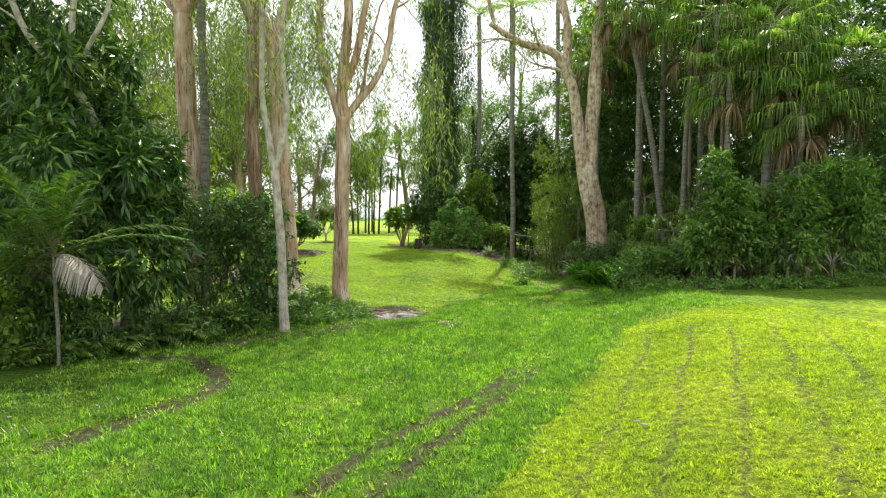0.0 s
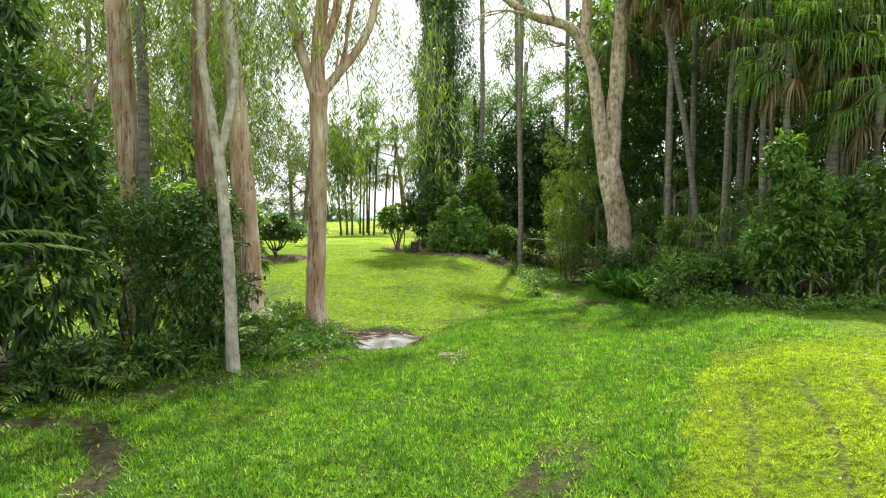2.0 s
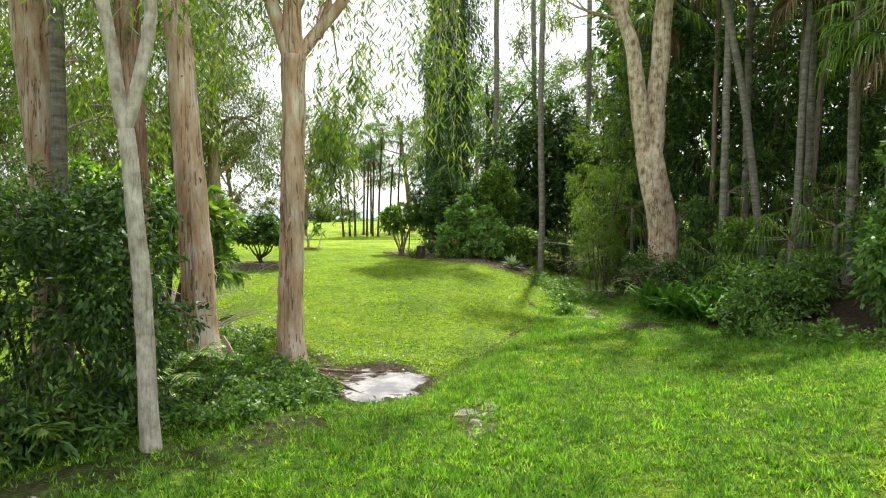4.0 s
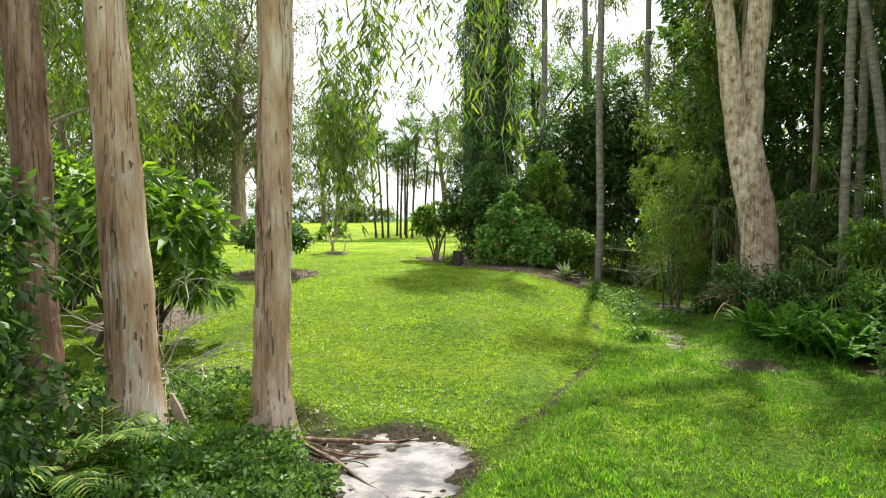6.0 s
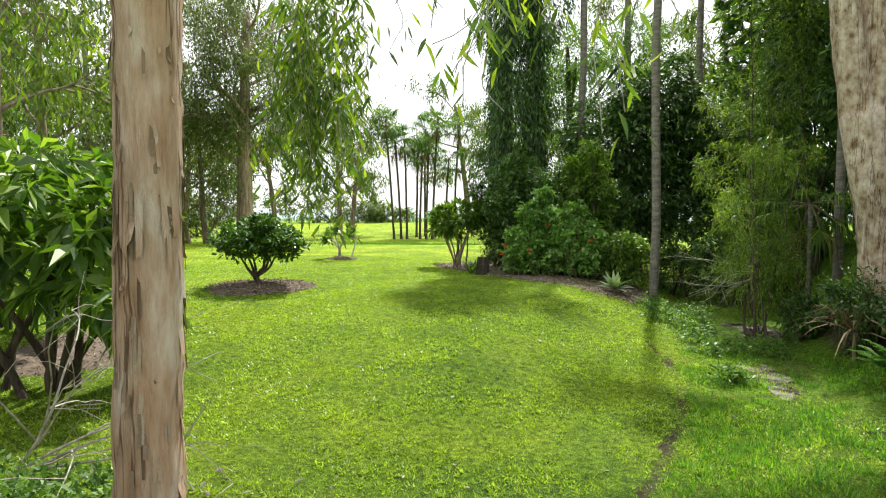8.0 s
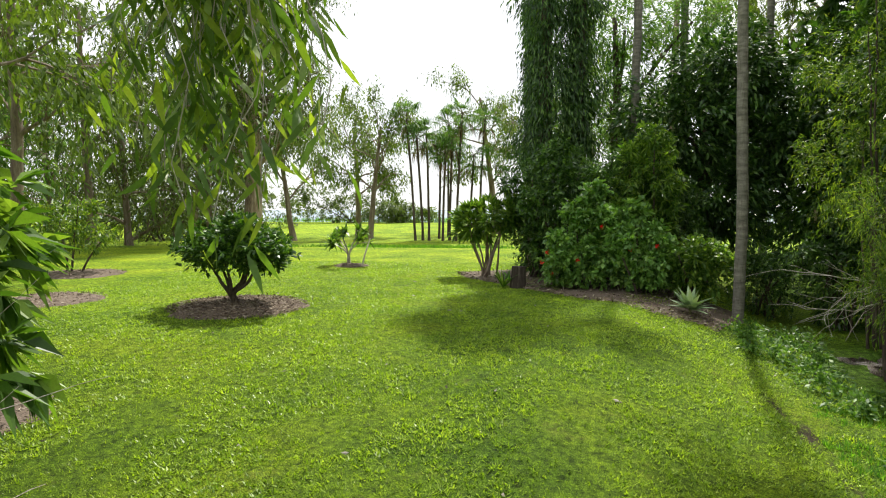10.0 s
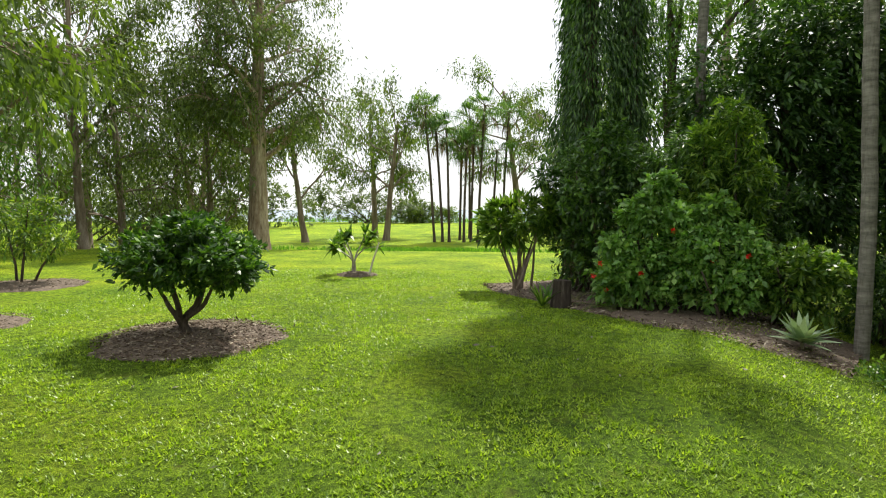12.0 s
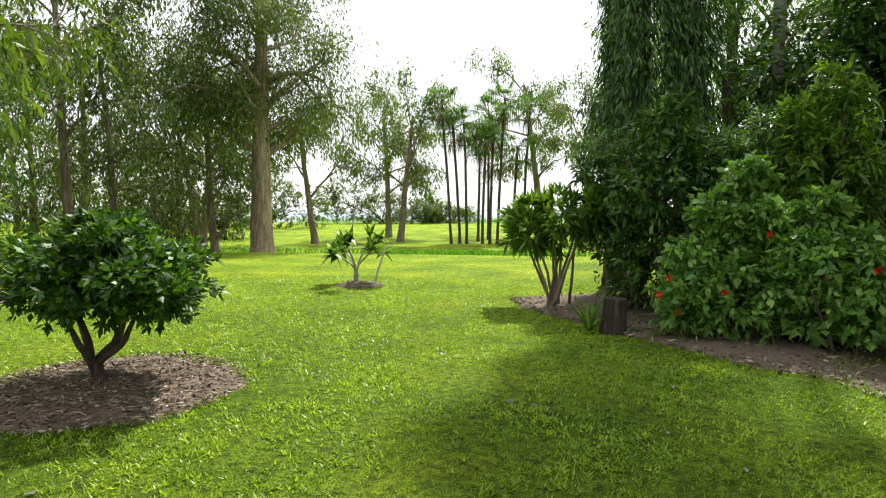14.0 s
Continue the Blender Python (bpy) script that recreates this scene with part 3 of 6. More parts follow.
pool("creek_water", "narrow creek of still water beside the lawn", 4.65, 31.3, 0.42, 1.5, -1.263, 9)
pool("creek_water", "narrow creek of still water under the trees", 6.35, 36.0, 0.5, 1.8, -1.255, 8)


def mulch_ring(cx, cy, r, k, seed, label="round bed of brown bark mulch in the lawn"):
    rr = np.random.default_rng(seed)
    z0 = ground_z(cx, cy)
    ob = thing("mulch_bed", label, "mulch bed", (cx, cy, z0))
    a = np.linspace(0, 2 * np.pi, 48, endpoint=False)
    V, rings = [], 7
    for q in range(rings):
        u = q / (rings - 1)
        g = r * u * (1 + 0.06 * np.sin(3 * a + seed) + 0.04 * np.sin(8 * a))
        for i in range(48):
            x, y = cx + g[i] * math.cos(a[i]), cy + g[i] * math.sin(a[i])
            V.append((x, y, ground_z(x, y) + 0.03 + 0.10 * (1 - u * u) - 0.06 * (q == rings - 1) + rr.normal(0, 0.008)))
    F = [(q * 48 + i, q * 48 + (i + 1) % 48, (q + 1) * 48 + (i + 1) % 48, (q + 1) * 48 + i) for q in range(rings - 1) for i in range(48)]
    part("mound", (V, F), MULCH, ob, smooth=True)
    n = k
    rad, an = r * np.sqrt(rr.uniform(0, 1, n)), rr.uniform(0, 6.28, n)
    p = np.stack([cx + rad * np.cos(an), cy + rad * np.sin(an), np.zeros(n)], 1)
    p[:, 2] = [ground_z(x, y) + 0.045 + 0.10 * (1 - (q / r) ** 2) for (x, y), q in zip(p[:, :2], rad)]
    w = np.stack([rr.normal(size=n), rr.normal(size=n), rr.normal(0, 0.25, n)], 1)
    part("chip_cover", leaves(p, w, rr.uniform(0.03, 0.11, n), rr.uniform(0.012, 0.035, n), 0.05, 0), CHIP, ob, kind="stuff")
    return ob


mulch_ring(-8.05, 36.1, 1.62, 5200, 1)
mulch_ring(-9.4, 29.4, 1.5, 1500, 2)
mulch_ring(-16.9, 42.4, 1.6, 800, 4)
mulch_ring(-13.2, 36.4, 1.3, 900, 7)
mulch_ring(-8.35, 46.9, 0.75, 500, 6)

# bed of mulch along the hedge
def hedge_bed():
    ob = thing("garden_bed", "strip of brown mulch along the flowering hedge", "garden bed", on_ground(0.4, 40.0))
    V, F = [], []
    inner = [(-1.6, 47.0), (-1.0, 45.5), (0.2, 44.2), (1.4, 43.0), (2.8, 42.2), (4.0, 41.4), (4.6, 40.4)]
    for (ax, ay), (bx, by) in zip(BED, inner):
        for q in range(9):
            u = q / 8
            x, y = ax + (bx - ax) * u, ay + (by - ay) * u
            V.append((x + rng.normal(0, 0.04), y + rng.normal(0, 0.04), ground_z(x, y) + (0.0 if q == 0 else 0.06) + rng.normal(0, 0.01)))
    F = [(r * 9 + q, r * 9 + q + 1, (r + 1) * 9 + q + 1, (r + 1) * 9 + q) for r in range(len(BED) - 1) for q in range(8)]
    part("soil", (V, F), MULCH, ob, smooth=True)
    P = []
    for _ in range(4200):
        u, s = rng.uniform(0, len(BED) - 1.001), rng.uniform(0, 1) ** 1.6
        i, f = int(u), u % 1
        ox, oy = BED[i][0] * (1 - f) + BED[i + 1][0] * f, BED[i][1] * (1 - f) + BED[i + 1][1] * f
        ix, iy = inner[i][0] * (1 - f) + inner[i + 1][0] * f, inner[i][1] * (1 - f) + inner[i + 1][1] * f
        x, y = ox + (ix - ox) * s, oy + (iy - oy) * s
        P.append((x, y, ground_z(x, y) + 0.06))
    P = np.array(P)
    k = len(P)
    w = np.stack([rng.normal(size=k), rng.normal(size=k), rng.normal(0, 0.3, k)], 1)
    part("chip_cover", leaves(P, w, rng.uniform(0.04, 0.16, k), rng.uniform(0.015, 0.045, k), 0.05, 0), CHIP, ob, kind="stuff")


hedge_bed()

# ---------------------------------------------------------------- trees
def grow(start, way, length, radius, depth, out, tips, droop=0.0, spread=0.7, kids=3, sides=6):
    """A limb with its side limbs; out takes tubes, tips the twig ends."""
    k = max(4, int(length / 0.45))
    p, d = np.array(start, float), unit(np.array(way, float))
    path = [p.copy()]
    for q in range(k):
        d = unit(d + rng.normal(0, 0.13, 3) + np.array([0, 0, -droop * q / k]))
        p = p + d * length / k
        path.append(p.copy())
    path = np.array(path)
    rad = radius * np.linspace(1, 0.45, len(path))
    out.append(tube(path, rad, sides))
    if depth == 0:
        for q in range(max(1, k // 2), k + 1):
            tips.append((path[q], d))
        return
    for c in range(kids):
        at = path[int(len(path) * rng.uniform(0.45, 0.98)) - 1] if c else path[-1]
        w = unit(d + rand_unit(1)[0] * spread + np.array([0, 0, 0.12]))
        grow(at, w, length * rng.uniform(0.5, 0.8), radius * 0.5, depth - 1, out, tips, droop, spread, kids, max(4, sides - 1))


def strands(tips, per, drop, step, length, width, scatter=0.25):
    """Weeping twigs: leaves hang in strings below each tip."""
    P, D = [], []
    for p, d in tips:
        for _ in range(per):
            n = max(2, int(rng.uniform(0.4, 1.0) * drop / step))
            o = p + rng.normal(0, scatter, 3)
            s = rng.normal(0, 0.12, 3)
            for q in range(n):
                P.append(o + s * q * step - np.array([0, 0, q * step]) + rng.normal(0, 0.03, 3))
                a = rng.uniform(0, 6.28)
                D.append((0.45 * math.cos(a), 0.45 * math.sin(a), -1.0))
    P, D = np.array(P), np.array(D)
    L = length * rng.uniform(0.6, 1.25, len(P))
    return leaves(P, D, L, L * (width / length), 0.1, 0.0)


def clumps(tips, per, length, width, size, hang):
    """Leafy clumps round the twig ends, drooping a little."""
    P = np.array([t[0] for t in tips])
    D = np.array([t[1] for t in tips])
    k = len(P) * per
    o = rng.normal(0, size * 0.5, (k, 3)) - np.array([0, 0, 1.0]) * np.abs(rng.normal(0, size * 0.5, (k, 1)))
    way = unit(np.repeat(D, per, 0) * 0.4 + rand_unit(k) * 0.8 - np.array([0, 0, hang]))
    L = length * rng.uniform(0.6, 1.2, k)
    return leaves(np.repeat(P, per, 0) + o, way, L, L * (width / length), 0.12, 0.1)


def peel(path, radii, k, size, lo=0.0, hi=1.0):
    """Loose curls of bark that stand off a trunk."""
    path = np.asarray(path)
    Vs, Fs = [], []
    for q in range(k):
        i = int(rng.uniform(lo, hi) * (len(path) - 2))
        c, r = path[i], radii[i]
        a = rng.uniform(0, 6.28)
        w, h = size * rng.uniform(0.08, 0.34), size * rng.uniform(0.6, 3.2)
        slant = rng.normal(0, 0.35, 3)
        out = np.array([math.cos(a), math.sin(a), 0])
        sd = np.array([-math.sin(a), math.cos(a), 0])
        off = rng.uniform(0.008, 0.035) * (1 if rng.uniform() < 0.85 else 2.2)
        base = c + out * r * 0.98
        lift = [0.004, 0.012, off]
        V = []
        for s in range(3):
            u = s / 2
            wid = w * (0.7, 1.0, 0.75)[s]
            for e in (-0.5, 0.5):
                V.append(base + out * lift[s] + sd * e * wid - np.array([0, 0, h * u + slant[s] * e * 2.0 * w]) - out * 0.15 * wid)
        Vs += V
        b = q * 6
        Fs += [(b, b + 1, b + 3), (b, b + 3, b + 2), (b + 2, b + 3, b + 5), (b + 2, b + 5, b + 4)]
    return np.array(Vs), np.array(Fs)


def flare(path, r0, r1, base=1.5, reach=0.5):
    h = np.asarray(path)[:, 2] - path[0][2]
    t = h / max(h[-1], 1e-6)
    return (r0 + (r1 - r0) * t) * (1 + (base - 1) * np.exp(-h / reach))


def trunk_of(ob, pts, r0, r1, mat, base=1.5, sides=18, rough=0.05, step=0.25, wob=0.012, name="trunk", peels=0, psize=0.14):
    start = parent_origin(ob)
    path = bend((start.x, start.y, start.z - 0.15), pts, step, wob)
    rad = flare(path, r0, r1, base)
    bole = part(name, tube(path, rad, sides, rough), mat, ob, smooth=True)
    if peels:
        part("peeling_bark", peel(path, rad, peels, psize, 0.02, 0.8), PEEL if mat is BARK_PAPER else mat, bole, "loose curls of peeling bark", kind="stuff")
        part("flap_work", peel(path, rad, peels // 3, psize * 2.0, 0.0, 0.7), mat, bole, "long loose flaps of bark", kind="stuff")
    return path


def limbs_of(ob, limbs, mat, tips, kids=3, depth=2, droop=0.02, sides=7):
    """Main limbs, each a mesh of its own, ending in smaller branches."""
    for pts, r0, r1, *more in limbs:
        path = bend(pts[0], pts[1:], 0.3, 0.015)
        d = path[-1] - path[-2]
        extra = []
        part("limb", tube(path, np.linspace(r0, r1, len(path)), 12, 0.05), mat, ob, smooth=True)
        k = more[0] if more else kids
        for c in range(k):
            i = int(len(path) * rng.uniform(0.55, 1.0)) - 1
            grow(path[i], unit(d) + rand_unit(1)[0] * 0.7, rng.uniform(1.2, 2.6), r1 * 0.6, depth - 1, extra, tips, droop)
        if extra:
            part("branching", join(extra), mat, ob, kind="stuff")


def weep(ob, spots, leaf, lmin=0.12, lmax=0.21, tight=0.3):
    """Curtains of narrow leaves on thin hanging twigs; each spot is x, y, lowest, highest, twigs."""
    hang, twigs = [], []
    for hx, hy, lo, hi, n in spots:
        for q in range(n):
            s = np.array([hx, hy, hi]) + rng.normal(0, tight * 1.35, 3) * np.array([1, 1, 1.6])
            e = min(s[2] - 0.5, lo + abs(rng.normal(0, 0.9)))
            m = max(6, int((s[2] - e) / 0.055))
            drift = rng.normal(0, tight, 2)
            u = np.linspace(0, 1, m)
            pth = np.stack([s[0] + drift[0] * u**1.6, s[1] + drift[1] * u**1.6, np.linspace(s[2], e, m)], 1)
            pth[:, :2] += 0.05 * np.sin(u * 9 + rng.uniform(0, 6, 1))[:, None]
            st = max(1, m // 6)
            twigs.append(tube(pth[::st], np.full(len(pth[::st]), 0.004), 3))
            bunch = 0.5 + 0.5 * np.sin(u * (s[2] - e) * 3.2 + rng.uniform(0, 6.28))
            hang.append(pth[rng.uniform(0, 1, m) < 0.25 + 0.85 * bunch])
    P = np.concatenate(hang) + rng.normal(0, 0.07, (sum(len(h) for h in hang), 3))
    a = rng.uniform(0, 6.28, len(P))
    D = np.stack([0.75 * np.cos(a), 0.75 * np.sin(a), np.full(len(P), -1.0)], 1)
    L = rng.uniform(lmin, lmax, len(P))
    part("twig_work", join(twigs), BARK_PALE, ob, kind="stuff")
    part("weeping_leaves", sickle_leaves(P, D, L, L * 0.19, 0.22, 4), leaf, ob, "hanging curtains of narrow yellow-green leaves", kind="stuff")


def gum_tree(name, label, x, y, height, r, mat, leaf, lean=(0, 0), fork=0.45, spread=3.5, limbs=5, per=3, drop=1.2, ll=0.22, lw=0.045, group="", step=0.14, tdepth=2, far=False, category="tree", rough=0.05, dense=7):
    """A tall open tree with a bare bole and drooping foliage."""
    at = on_ground(x, y)
    ob = thing(name, label, category, at, group)
    top = (x + lean[0], y + lean[1], at[2] + height * 0.75)
    mid = (x + lean[0] * 0.35 + rng.normal(0, 0.15), y + lean[1] * 0.35, at[2] + height * 0.38)
    path = bend((x, y, at[2] - 0.15), [mid, top], 0.5, 0.02)
    rad = flare(path, r, r * 0.4, 1.4, 0.6)
    part("trunk", tube(path, rad, 8 if far else 14, rough), mat, ob, smooth=True)
    out, tips = [], []
    for c in range(limbs):
        i = int(len(path) * (fork + (0.98 - fork) * (c + rng.uniform(0, 0.8)) / limbs)) - 1
        a = c * 2.4 + rng.uniform(0, 1.0)
        w = np.array([math.cos(a), math.sin(a), rng.uniform(0.5, 1.1)])
        grow(path[i], w, spread * rng.uniform(0.6, 1.0), rad[i] * 0.5, tdepth, out, tips, 0.03, 0.75, 3, 5)
    part("branching", join(out), mat, ob, kind="stuff")
    part("crown", clumps(tips, per * dense, ll * 1.08, lw * 1.1, drop * 0.45, 0.9), leaf, ob, kind="stuff")
    return ob


def bush(name, label, x, y, lobes, twigs, per, ll, lw, leaf, stems=5, stem_mat=None, category="bush", group="", spread=0.95, droop=0.15, hang=0.1, shell=0.5, back=0.2, stem_r=0.03):
    """A shrub: stems from the ground and sprigs of leaves over uneven lobes; lobes are given from its foot."""
    at = on_ground(x, y)
    ob = thing(name, label, category, at, group)
    L = [(x + l[0], y + l[1], at[2] + l[2], *l[3:]) for l in lobes]
    small = []
    for b in L:
        for _ in range(4):
            u = rand_unit(1)[0]
            u[2] = abs(u[2]) * 0.9 - 0.1
            s = rng.uniform(0.25, 0.5)
            small.append((b[0] + u[0] * b[3] * 0.95, b[1] + u[1] * b[4] * 0.95, b[2] + u[2] * b[5] * 0.95, b[3] * s, b[4] * s, b[5] * s))
    p, a = lobe_points(L + small, int(twigs * 0.67), shell)
    keep = np.array([q[2] > ground_z(q[0], q[1]) + 0.02 for q in p])
    p, a = p[keep], a[keep]
    st = []
    for s in range(stems):
        b = L[s % len(L)]
        f = (x + rng.normal(0, 0.12 + 0.1 * b[3] * (stems > 4)), y + rng.normal(0, 0.12 + 0.1 * b[4] * (stems > 4)))
        e = (b[0] + rng.normal(0, b[3] * 0.4), b[1] + rng.normal(0, b[4] * 0.4), b[2] + b[5] * rng.uniform(0.1, 0.6))
        m = ((f[0] * 0.6 + e[0] * 0.4), (f[1] * 0.6 + e[1] * 0.4), at[2] + (e[2] - at[2]) * 0.45)
        path = bend((f[0], f[1], ground_z(f[0], f[1]) - 0.05), [m, e], 0.3, 0.02)
        part("stem", tube(path, np.linspace(stem_r * 1.3, stem_r * 0.5, len(path)), 7), stem_mat or BARK_DARK, ob, smooth=True)
    part("foliage", rosettes(p, a, per, ll, lw, spread, droop, back, hang), leaf, ob, kind="stuff")
    return ob


def fan_palm(name, label, x, y, height, r, fans=26, size=1.0, lean=(0, 0), mat=None, leaf=None, skirt=6, petiole=1.3, group="", segs=24):
    at = on_ground(x, y)
    ob = thing(name, label, "palm", at, group)
    path = bend((x, y, at[2] - 0.1), [(x + lean[0] * 0.4, y + lean[1] * 0.4, at[2] + height * 0.5), (x + lean[0], y + lean[1], at[2] + height)], 0.6, 0.01)
    part("trunk", tube(path, flare(path, r, r * 0.8, 1.35, 0.4), 10, 0.03), mat or BARK_PALM, ob, smooth=True)
    c = path[-1]
    for kind, k, lf in (("crown", fans, leaf or LEAF_PALM), ("dry_skirt", skirt, LEAF_DEAD)):
        if not k:
            continue
        items, stalks = [], []
        for q in range(k):
            a = q * 2.399 + rng.uniform(-0.2, 0.2)
            el = rng.uniform(-0.8, 1.2) if kind == "crown" else rng.uniform(-1.35, -0.9)
            h = np.array([math.cos(a), math.sin(a), 0])
            d = h * math.cos(el) + np.array([0, 0, math.sin(el)])
            pl = petiole * rng.uniform(0.8, 1.15) * size
            tip = c + d * pl - np.array([0, 0, 0.12 * pl])
            stalks.append(tube([c, c + d * pl * 0.5, tip], [0.025, 0.02, 0.015], 4))
            sd = unit(np.cross(d, np.array([0, 0, 1.0])))
            an = np.linspace(-1.75, 1.75, segs) + rng.normal(0, 0.03, segs)
            up = np.cross(sd, d)
            w = np.cos(an)[:, None] * d + np.sin(an)[:, None] * sd + 0.12 * np.abs(np.sin(an))[:, None] * up
            L = size * 0.95 * rng.uniform(0.85, 1.1, segs) * (0.75 + 0.25 * np.cos(an))
            items.append(weeping_segments(np.repeat(tip[None], segs, 0), w, L * 1.12, 0.056 * size))
        head = part(kind, join(items), lf, ob, kind="stuff")
        part("stalk_work", join(stalks), STEM_GREEN, head, kind="stuff")
    return ob


def frond(base, way, length, leaflet, k=34, droop=0.55, width=0.04, hang=0.35):
    """A feather leaf: a bowed midrib with leaflets on both sides."""
    way = unit(np.array(way, float))
    u = np.linspace(0, 1, 9)[:, None]
    path = np.array(base) + way * length * u - np.array([0, 0, 1.0]) * droop * length * u**2
    rib = tube(path, np.linspace(0.016, 0.004, 9), 4)
    v = np.linspace(0.14, 1.0, k)
    c = np.array(base) + way * length * v[:, None] - np.array([0, 0, 1.0]) * droop * length * (v**2)[:, None]
    tan = unit(way - np.array([0, 0, 2.0]) * droop * v[:, None])
    side = unit(np.cross(tan, np.array([0, 0, 1.0])))
    L = leaflet * np.sin(np.clip(v, 0.1, 1) * 2.6 + 0.35).clip(0.25, 1)
    items = []
    for s in (-1, 1):
        w = side * s + tan * 0.65 + np.array([0, 0, 0.18]) + rng.normal(0, 0.05, (k, 3))
        items.append(long_leaves(c, w, L, width, hang, 3))
    return rib, join(items)


def feather_palm(name, label, x, y, stem_h, fronds, length, leaflet, leaf=None, stem_r=0.05, group="", el=(0.35, 1.3), k=30, droop=0.5, width=0.04, aim=None, dead=0):
    at = on_ground(x, y)
    ob = thing(name, label, "palm", at, group)
    c = np.array((x, y, at[2] + stem_h))
    if stem_h > 0.2:
        path = bend((x, y, at[2] - 0.1), [(x, y, at[2] + stem_h * 0.5), tuple(c)], 0.4, 0.01)
        part("trunk", tube(path, np.linspace(stem_r * 1.2, stem_r, len(path)), 8, 0.03), BARK_PALM, ob, smooth=True)
    for q in range(fronds + dead):
        a = (q * 2.399 if aim is None else aim + rng.uniform(-1.5, 1.5)) + rng.uniform(-0.3, 0.3)
        e = rng.uniform(*el) if q < fronds else 0.3
        rib, bl = frond(c, (math.cos(a) * math.cos(e), math.sin(a) * math.cos(e), math.sin(e)), length * (rng.uniform(0.8, 1.1) if q < fronds else 0.5), leaflet, k, droop * rng.uniform(0.7, 1.2) if q < fronds else 0.7, width, 0.3 if q < fronds else 0.9)
        leafy = part("frond", bl, (leaf or LEAF_PALM) if q < fronds else LEAF_GREYDEAD, ob, "" if q < fronds else "withered grey frond")
        part("midrib", rib, STEM_GREEN if q < fronds else BARK_PALE, leafy)
    return ob


def strap_plant(name, label, x, y, k, length, width, leaf, el=(0.3, 1.4), droop=0.35, dz=0.0, category="plant", group=""):
    at = on_ground(x, y)
    ob = thing(name, label, category, at, group)
    a = np.arange(k) * 2.399 + rng.uniform(-0.2, 0.2, k)
    e = rng.uniform(el[0], el[1], k)
    w = np.stack([np.cos(a) * np.cos(e), np.sin(a) * np.cos(e), np.sin(e)], 1)
    p = np.array(at) + np.array([0, 0, dz]) + w * 0.03
    part("leaves", long_leaves(p, w, length * rng.uniform(0.7, 1.1, k), width, droop, 5), leaf, ob, kind="stuff")
    if dz > 0.1:
        part("stem", tube([at, (x, y, at[2] + dz)], [0.04, 0.035], 7), STEM_GREEN, ob, smooth=True)
    return ob

# ---------------------------------------------------------------- the paperbarks by the puddle
def paperbark_main():
    x, y = -3.42, 21.85
    z = ground_z(x, y)
    ob = thing("paperbark_tree", "tall paperbark with pinkish brown peeling trunk beside the puddle", "tree", (x, y, z))
    trunk_of(ob, [(x - 0.02, y, z + 2.5), (x + 0.05, y, z + 4.6), (x + 0.1, y, z + 6.3)], 0.228, 0.25, BARK_PAPER, 1.6, 26, 0.05, 0.14, 0.006, peels=240, psize=0.13)
    f = (x + 0.1, y, z + 6.05)
    tips = []
    limbs_of(ob, [
        ([f, (x - 0.28, y, z + 7.0), (x - 0.62, y + 0.1, z + 8.2), (x - 0.55, y + 0.3, z + 11.5)], 0.16, 0.08),
        ([f, (x + 0.10, y, z + 7.4), (x + 0.25, y, z + 9.2), (x + 0.2, y, z + 13.5)], 0.21, 0.10),
        ([(x + 0.12, y, z + 6.2), (x + 0.65, y + 0.1, z + 6.9), (x + 1.2, y + 0.1, z + 7.6), (x + 1.75, y + 0.2, z + 9.6), (x + 2.1, y + 0.2, z + 11.4)], 0.13, 0.07),
        ([(x + 0.12, y, z + 7.2), (x + 0.62, y - 0.1, z + 8.6), (x + 0.95, y - 0.2, z + 10.2), (x + 1.1, y - 0.2, z + 12.0)], 0.13, 0.08),
    ], BARK_PAPER, tips)
    part("crown", clumps(tips, 26, 0.17, 0.03, 0.55, 1.3), LEAF_WEEP, ob, kind="stuff")
    # long weeping branches that hang over the way ahead
    weep(ob, [(-0.42, 22.0, 2.55, 4.2, 16), (-0.1, 22.4, 3.3, 5.6, 14), (-0.8, 21.8, 3.9, 6.0, 9), (-0.3, 22.7, 4.6, 7.0, 14), (-0.6, 22.1, 5.6, 8.2, 9), (-1.3, 23.0, 3.6, 5.0, 8), (-1.6, 23.6, 4.2, 6.6, 8), (-2.6, 22.6, 5.2, 7.6, 8), (-4.1, 22.2, 5.4, 7.8, 9), (-3.9, 22.3, 6.4, 9.6, 14), (-2.9, 22.2, 6.6, 9.4, 12), (-2.2, 22.8, 6.2, 9.0, 12), (-4.6, 22.6, 6.0, 9.4, 14), (-3.0, 22.4, 5.6, 8.2, 18), (-2.0, 22.6, 5.4, 7.6, 16), (-3.9, 22.4, 5.7, 8.6, 18), (-1.2, 23.2, 5.0, 7.4, 14)], LEAF_WEEP)
    weep(ob, [(-3.0, 25.25, 1.85, 4.0, 24), (-2.9, 25.7, 2.4, 4.6, 24), (-3.25, 25.5, 2.6, 5.0, 24), (-3.5, 25.8, 2.3, 4.6, 22), (-2.2, 23.5, 3.9, 6.0, 14), (-2.6, 23.9, 3.5, 5.6, 14), (-3.3, 25.3, 3.2, 5.8, 12)], LEAF_WEEP, 0.16, 0.26, 0.15)
    boughs = []
    for e in [(-0.4, 22.1, 8.0), (-1.6, 23.6, 7.0), (-2.85, 25.4, 5.6)]:
        way = bend((f[0] + 0.5, f[1] + 0.05, f[2] + 0.6), [((f[0] + e[0]) / 2 + 0.2, (f[1] + e[1]) / 2, e[2] + 1.3), e], 0.3, 0.03)
        boughs.append(tube(way, np.linspace(0.05, 0.012, len(way)), 6))
    part("bough_work", join(boughs), BARK_PAPER, ob, kind="stuff")
    return ob


